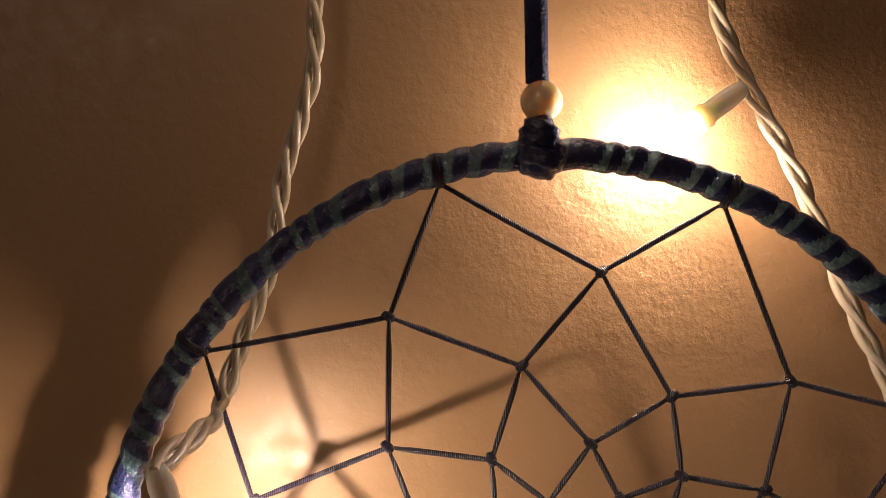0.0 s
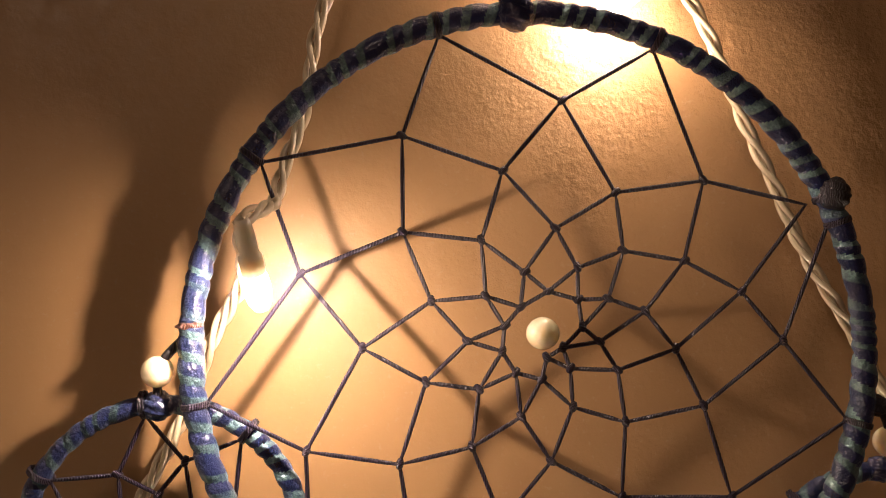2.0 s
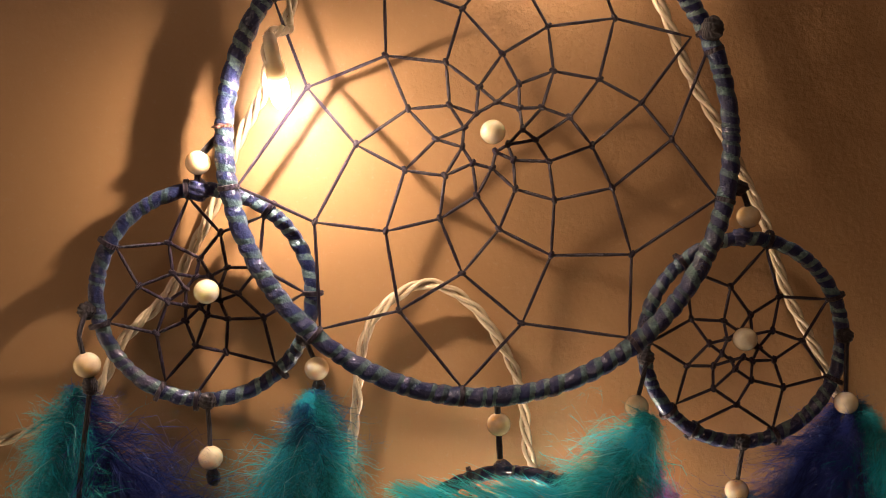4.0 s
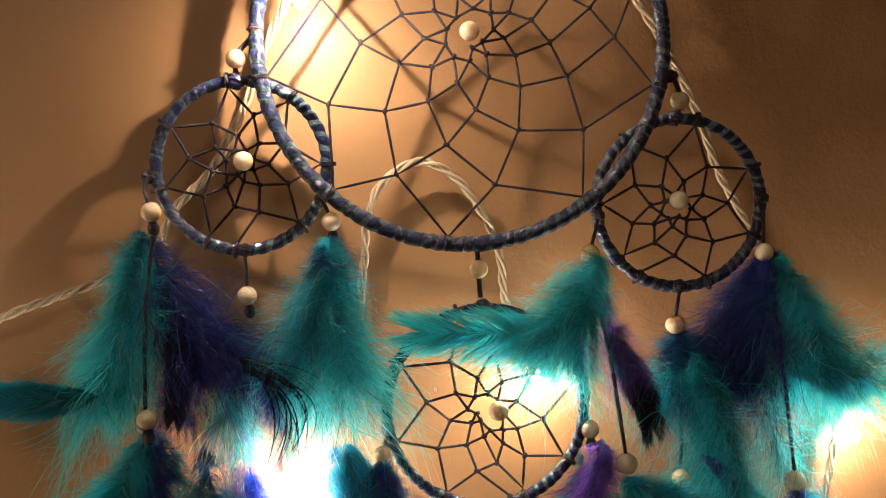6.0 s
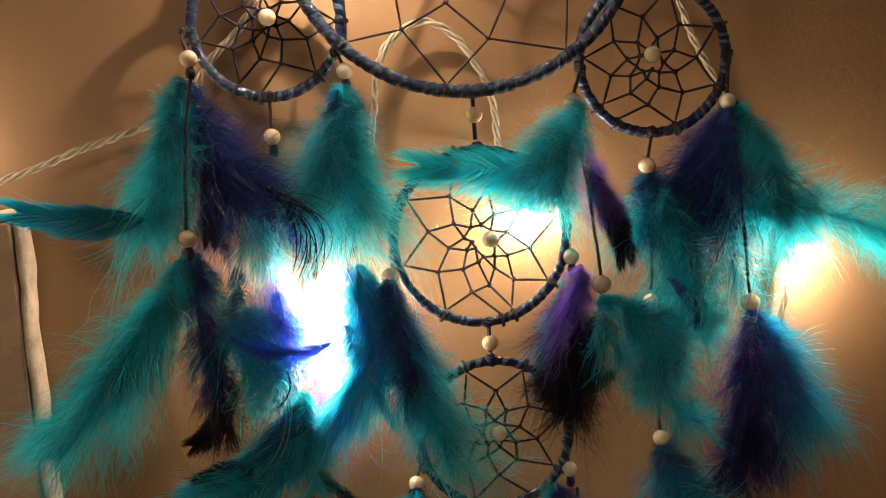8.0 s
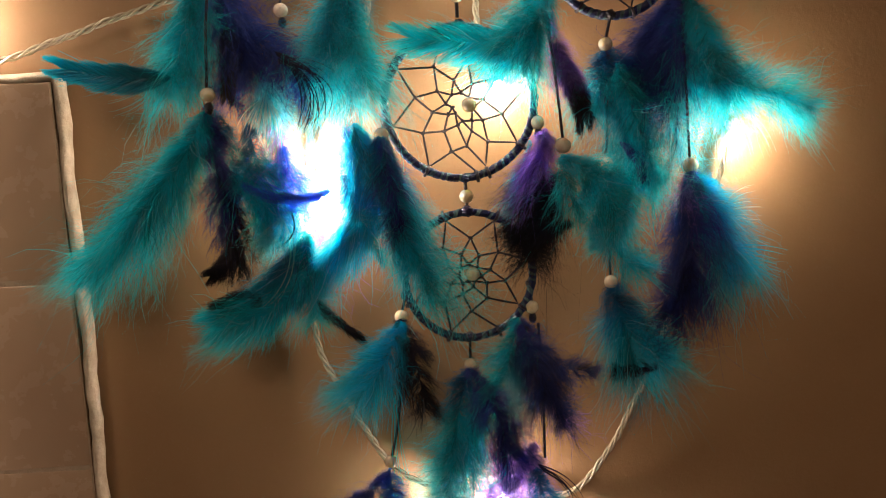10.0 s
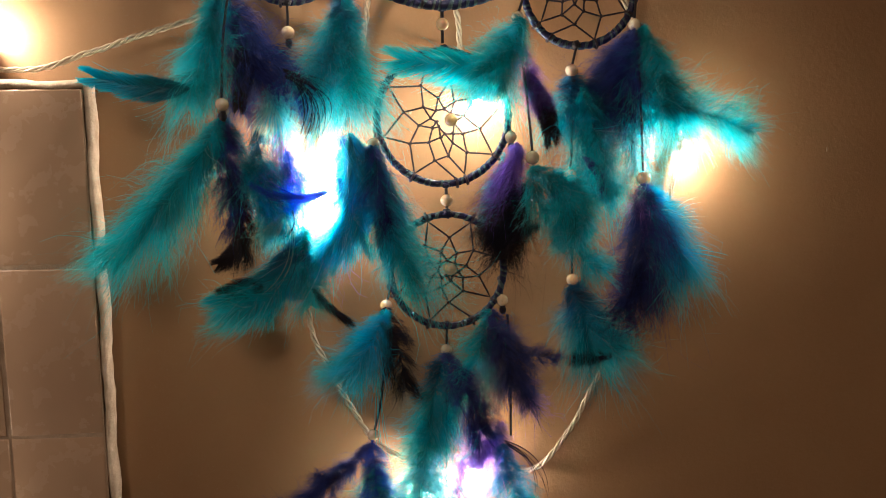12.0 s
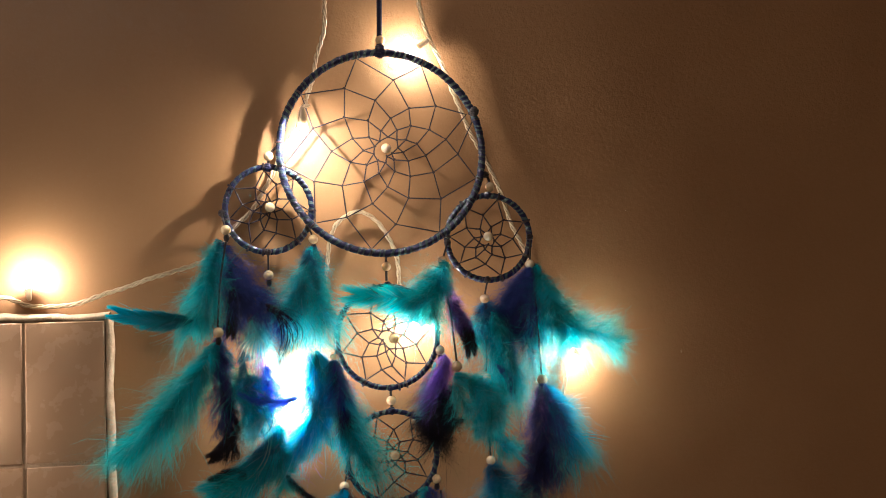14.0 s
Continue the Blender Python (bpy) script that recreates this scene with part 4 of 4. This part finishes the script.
# lower tuft of the right ring
feather((0.1186, 1.3118), (0.1197, 1.2484), 0.0218, NAVY, 0, -0.036, 0.8, 2800, label=INK)
feather((0.1175, 1.2609), (0.1108, 1.2313), 0.0206, NAVY, 0, -0.032, 1, 900, label=INK)
feather((0.1164, 1.3102), (0.1143, 1.2971), 0.0092, LILAC, 0, -0.037, 0.95, 160, label="small lilac tuft")
feather((0.1218, 1.3096), (0.1445, 1.2620), 0.0229, AQUA, 0.06, -0.034, 0.65, 2000, label="bright turquoise feather with split barbs", close=0.8)
strands((0.1324, 1.2914), (0.1556, 1.2948), 0.0129, 14, PALE, 0.05, -0.034, 0.000216, "split pale barbs")
strands((0.1362, 1.2737), (0.1692, 1.2608), 0.0095, 7, AQUA, 0, -0.035, 0.0005, "separate broad turquoise barbs")
strands((0.1076, 1.2453), (0.1052, 1.2145), 0.0168, 26, BLACK, 0, -0.031, 0.000162, "loose dark strands")
feather((0.0791, 1.2865), (0.0975, 1.2612), 0.0126, DEEP, -0.2, -0.028, 0.6, 700, label="curved deep teal feather")
feather((0.0778, 1.2508), (0.0906, 1.2108), 0.0232, DEEP, 0.02, -0.028, 0.85, 1900, label=SEA)
feather((0.0890, 1.2278), (0.1086, 1.2079), 0.0197, TEAL, 0, -0.026, 0.95, 900, label=TURQ)
feather((0.0983, 1.2085), (0.0792, 1.2068), 0.0052, BLACK, 0, -0.034, 0.6, 600, label="black feather tip")
# lower ring's tufts
feather((-0.0387, 1.2389), (-0.0595, 1.2042), 0.0186, AQUA, 0.06, -0.034, 0.65, 1700, label=TURQ)
feather((-0.0377, 1.2385), (-0.0266, 1.1934), 0.0128, BLACK, 0.05, -0.032, 0.6, 1200, label="black feather")
feather((-0.0581, 1.2168), (-0.0752, 1.2020), 0.0093, TEAL, 0.1, -0.03, 0.9, 260, label=TURQ)
strands((-0.0422, 1.2001), (-0.0309, 1.1177), 0.0047, 5, TEAL, -0.05, -0.034, 0.00022, "thin turquoise strands")
feather((0.0254, 1.2359), (0.0107, 1.1934), 0.0209, TEAL, 0.03, -0.03, 0.95, 1300, label=TURQ)
feather((0.0281, 1.2367), (0.0393, 1.1934), 0.0186, NAVY, 0, -0.034, 0.85, 1700, label=INK)
feather((0.0363, 1.2094), (0.0650, 1.2073), 0.0093, NAVY, 0.08, -0.035, 0.75, 600, label="navy feather tip")
feather((0.0404, 1.1995), (0.0536, 1.1760), 0.0116, LILAC, 0, -0.031, 0.9, 300, label="lilac tuft")
feather((0.0384, 1.2036), (0.0505, 1.1750), 0.0081, NAVY, 0.05, -0.033, 0.8, 500, label=INK)
feather((-0.0012, 1.2111), (0.0199, 1.1660), 0.0151, NAVY, 0.04, -0.036, 0.7, 1500, label=INK)
feather((-0.0018, 1.2100), (-0.0104, 1.1595), 0.0163, DEEP, -0.04, -0.032, 0.85, 1600, label=SEA)
feather((0.0018, 1.1855), (-0.0142, 1.1503), 0.0197, TEAL, 0.03, -0.026, 0.9, 1100, label=TURQ)
strands((0.0186, 1.1685), (0.0003, 1.1425), 0.0013, 3, TEAL, 0.2, -0.036, 0.0004, "curved turquoise quill")
# lowest tufts round the bottom bulb
feather((-0.0485, 1.1576), (-0.1129, 1.1116), 0.0128, NAVY, 0.08, -0.034, 0.7, 1900, label="long navy feather", close=0.75)
feather((-0.0607, 1.1446), (-0.0823, 1.1363), 0.0052, NAVY, 0, -0.034, 0.7, 400, label=INK)
strands((-0.1043, 1.1155), (-0.1270, 1.1038), 0.0087, 9, BLACK, 0, -0.033, 0.000189, "loose dark strands")
feather((-0.0468, 1.1576), (-0.0436, 1.1178), 0.0128, ROYAL, 0, -0.037, 0.75, 900, label="small royal blue feather")
feather((-0.0456, 1.1399), (-0.0361, 1.0846), 0.0325, TEAL, 0, -0.033, 1, 3000, label="pale fluffy turquoise feather", pale=0.6)
strands((-0.0395, 1.1190), (-0.0353, 1.0808), 0.0208, 50, PALE, 0, -0.036, 0.0002, "pale barb ends")
feather((-0.0212, 1.1433), (-0.0080, 1.0979), 0.0255, AQUA, 0, -0.026, 1, 420, label="pale turquoise wisps", shaft=False, pale=0.6)
strands((-0.0181, 1.1374), (-0.0118, 1.1037), 0.0184, 44, PALE, 0.05, -0.03, 0.0002, "pale barb ends")
feather((-0.0109, 1.1663), (-0.0214, 1.1140), 0.0244, TEAL, 0, -0.031, 1, 1700, label=TURQ, pale=0.5)
feather((-0.0066, 1.1539), (-0.0017, 1.1018), 0.0163, PALE, 0, -0.027, 1, 500, label="undyed pale wisps", shaft=False)
feather((0.0345, 1.1619), (0.0198, 1.1377), 0.0197, LILAC, 0, -0.026, 1, 1400, label="lilac tuft")
feather((0.0336, 1.1518), (0.0428, 1.0886), 0.0197, DEEP, 0.04, -0.036, 0.7, 1800, label="deep teal feather")
strands((0.0342, 1.1578), (0.0604, 1.1203), 0.0033, 7, BLACK, 0.14, -0.038, 0.0003, "thin black feather strands")
feather((0.0218, 1.1086), (0.0271, 1.0848), 0.0197, LILAC, 0, -0.028, 1, 1200, label="lilac tuft")
feather((0.0297, 1.0978), (0.0361, 1.0650), 0.0151, PURPLE, 0, -0.034, 0.8, 800, label="dark purple feather")
feather((0.0086, 1.1406), (0.0055, 1.1019), 0.0075, PURPLE, 0, -0.032, 0.8, 600, label="purple feather")
feather((0.0010, 1.0937), (-0.0024, 1.0518), 0.0151, DEEP, 0.02, -0.034, 0.65, 1400, label="dark blue feather")
strands((0.0052, 1.0965), (-0.0195, 1.0827), 0.0027, 6, BLACK, 0.04, -0.034, 0.0003, "thin black feather strands")


def nail():
    bm = bmesh.new()
    m = Matrix.Translation((-0.0025, -0.008, 1.754)) @ Matrix.Rotation(radians(90), 4, "X")
    bmesh.ops.create_cone(bm, cap_ends=True, segments=14, radius1=0.0011, radius2=0.0011, depth=0.03, matrix=m)
    bmesh.ops.create_cone(bm, cap_ends=True, segments=18, radius1=0.003, radius2=0.0026, depth=0.0014, matrix=Matrix.Translation((-0.0025, -0.0235, 1.754)) @ Matrix.Rotation(radians(90), 4, "X"))
    return tagged(part("nail", bm, M_STEEL), "steel nail in the wall holding the strap", "nail")


nail()


def paint_chips():
    """Tiny pale nicks in the paint."""
    wall = bpy.data.objects["wall_north"]
    for x, z, w, h in ((0.2510, 1.3320, 0.0007, 0.0030), (-0.019, 1.358, 0.0012, 0.0020), (-0.079, 1.182, 0.0006, 0.0018), (-0.135, 1.225, 0.0008, 0.0012), (0.205, 1.452, 0.0009, 0.0008)):
        bm = bmesh.new()
        bmesh.ops.create_icosphere(bm, subdivisions=1, radius=1.0, matrix=Matrix.Translation((x, wall_face(x, z), z)) @ Matrix.Diagonal((w * 0.7, 0.0004, h * 0.7, 1)))
        part("paint_chip", bm, M_EDGE, wall)


paint_chips()

# ---- tiles of the dado ----


def tiles():
    size, gap, top = 0.1042, 0.0016, TILE_TOP - 0.0030

    def piece(w, h):
        bm = bmesh.new()
        vs = box(bm, (-w / 2, -0.004, -h / 2), (w / 2, 0.004, h / 2))
        front = [e for e in bm.edges if all(v.co.y < 0 for v in e.verts)]
        bmesh.ops.bevel(bm, geom=front, offset=0.0012, segments=3, affect="EDGES", profile=0.5)
        for f in bm.faces:
            f.smooth = True
        me = bpy.data.meshes.new("tile")
        bm.to_mesh(me)
        bm.free()
        me.materials.append(M_TILE)
        return me
    whole, cut = piece(size, size), piece(0.0560, size)
    rng = random.Random(5)
    for row in range(12):
        z = top - size / 2 - row * (size + gap)
        x = TILE_EDGE - 0.0005 - 0.0280
        for col in range(10):
            ob = new("tile", cut if col == 0 else whole)
            ob.parent = dado
            ob.location = (x + rng.uniform(-0.0004, 0.0004), -0.0095 + rng.uniform(-0.0004, 0.0004), z + rng.uniform(-0.0004, 0.0004))
            ob.rotation_euler = (radians(rng.uniform(-0.35, 0.35)), radians(rng.uniform(-0.25, 0.25)), radians(rng.uniform(-0.35, 0.35)))
            x -= (0.0280 if col == 0 else size / 2) + gap + size / 2


tiles()
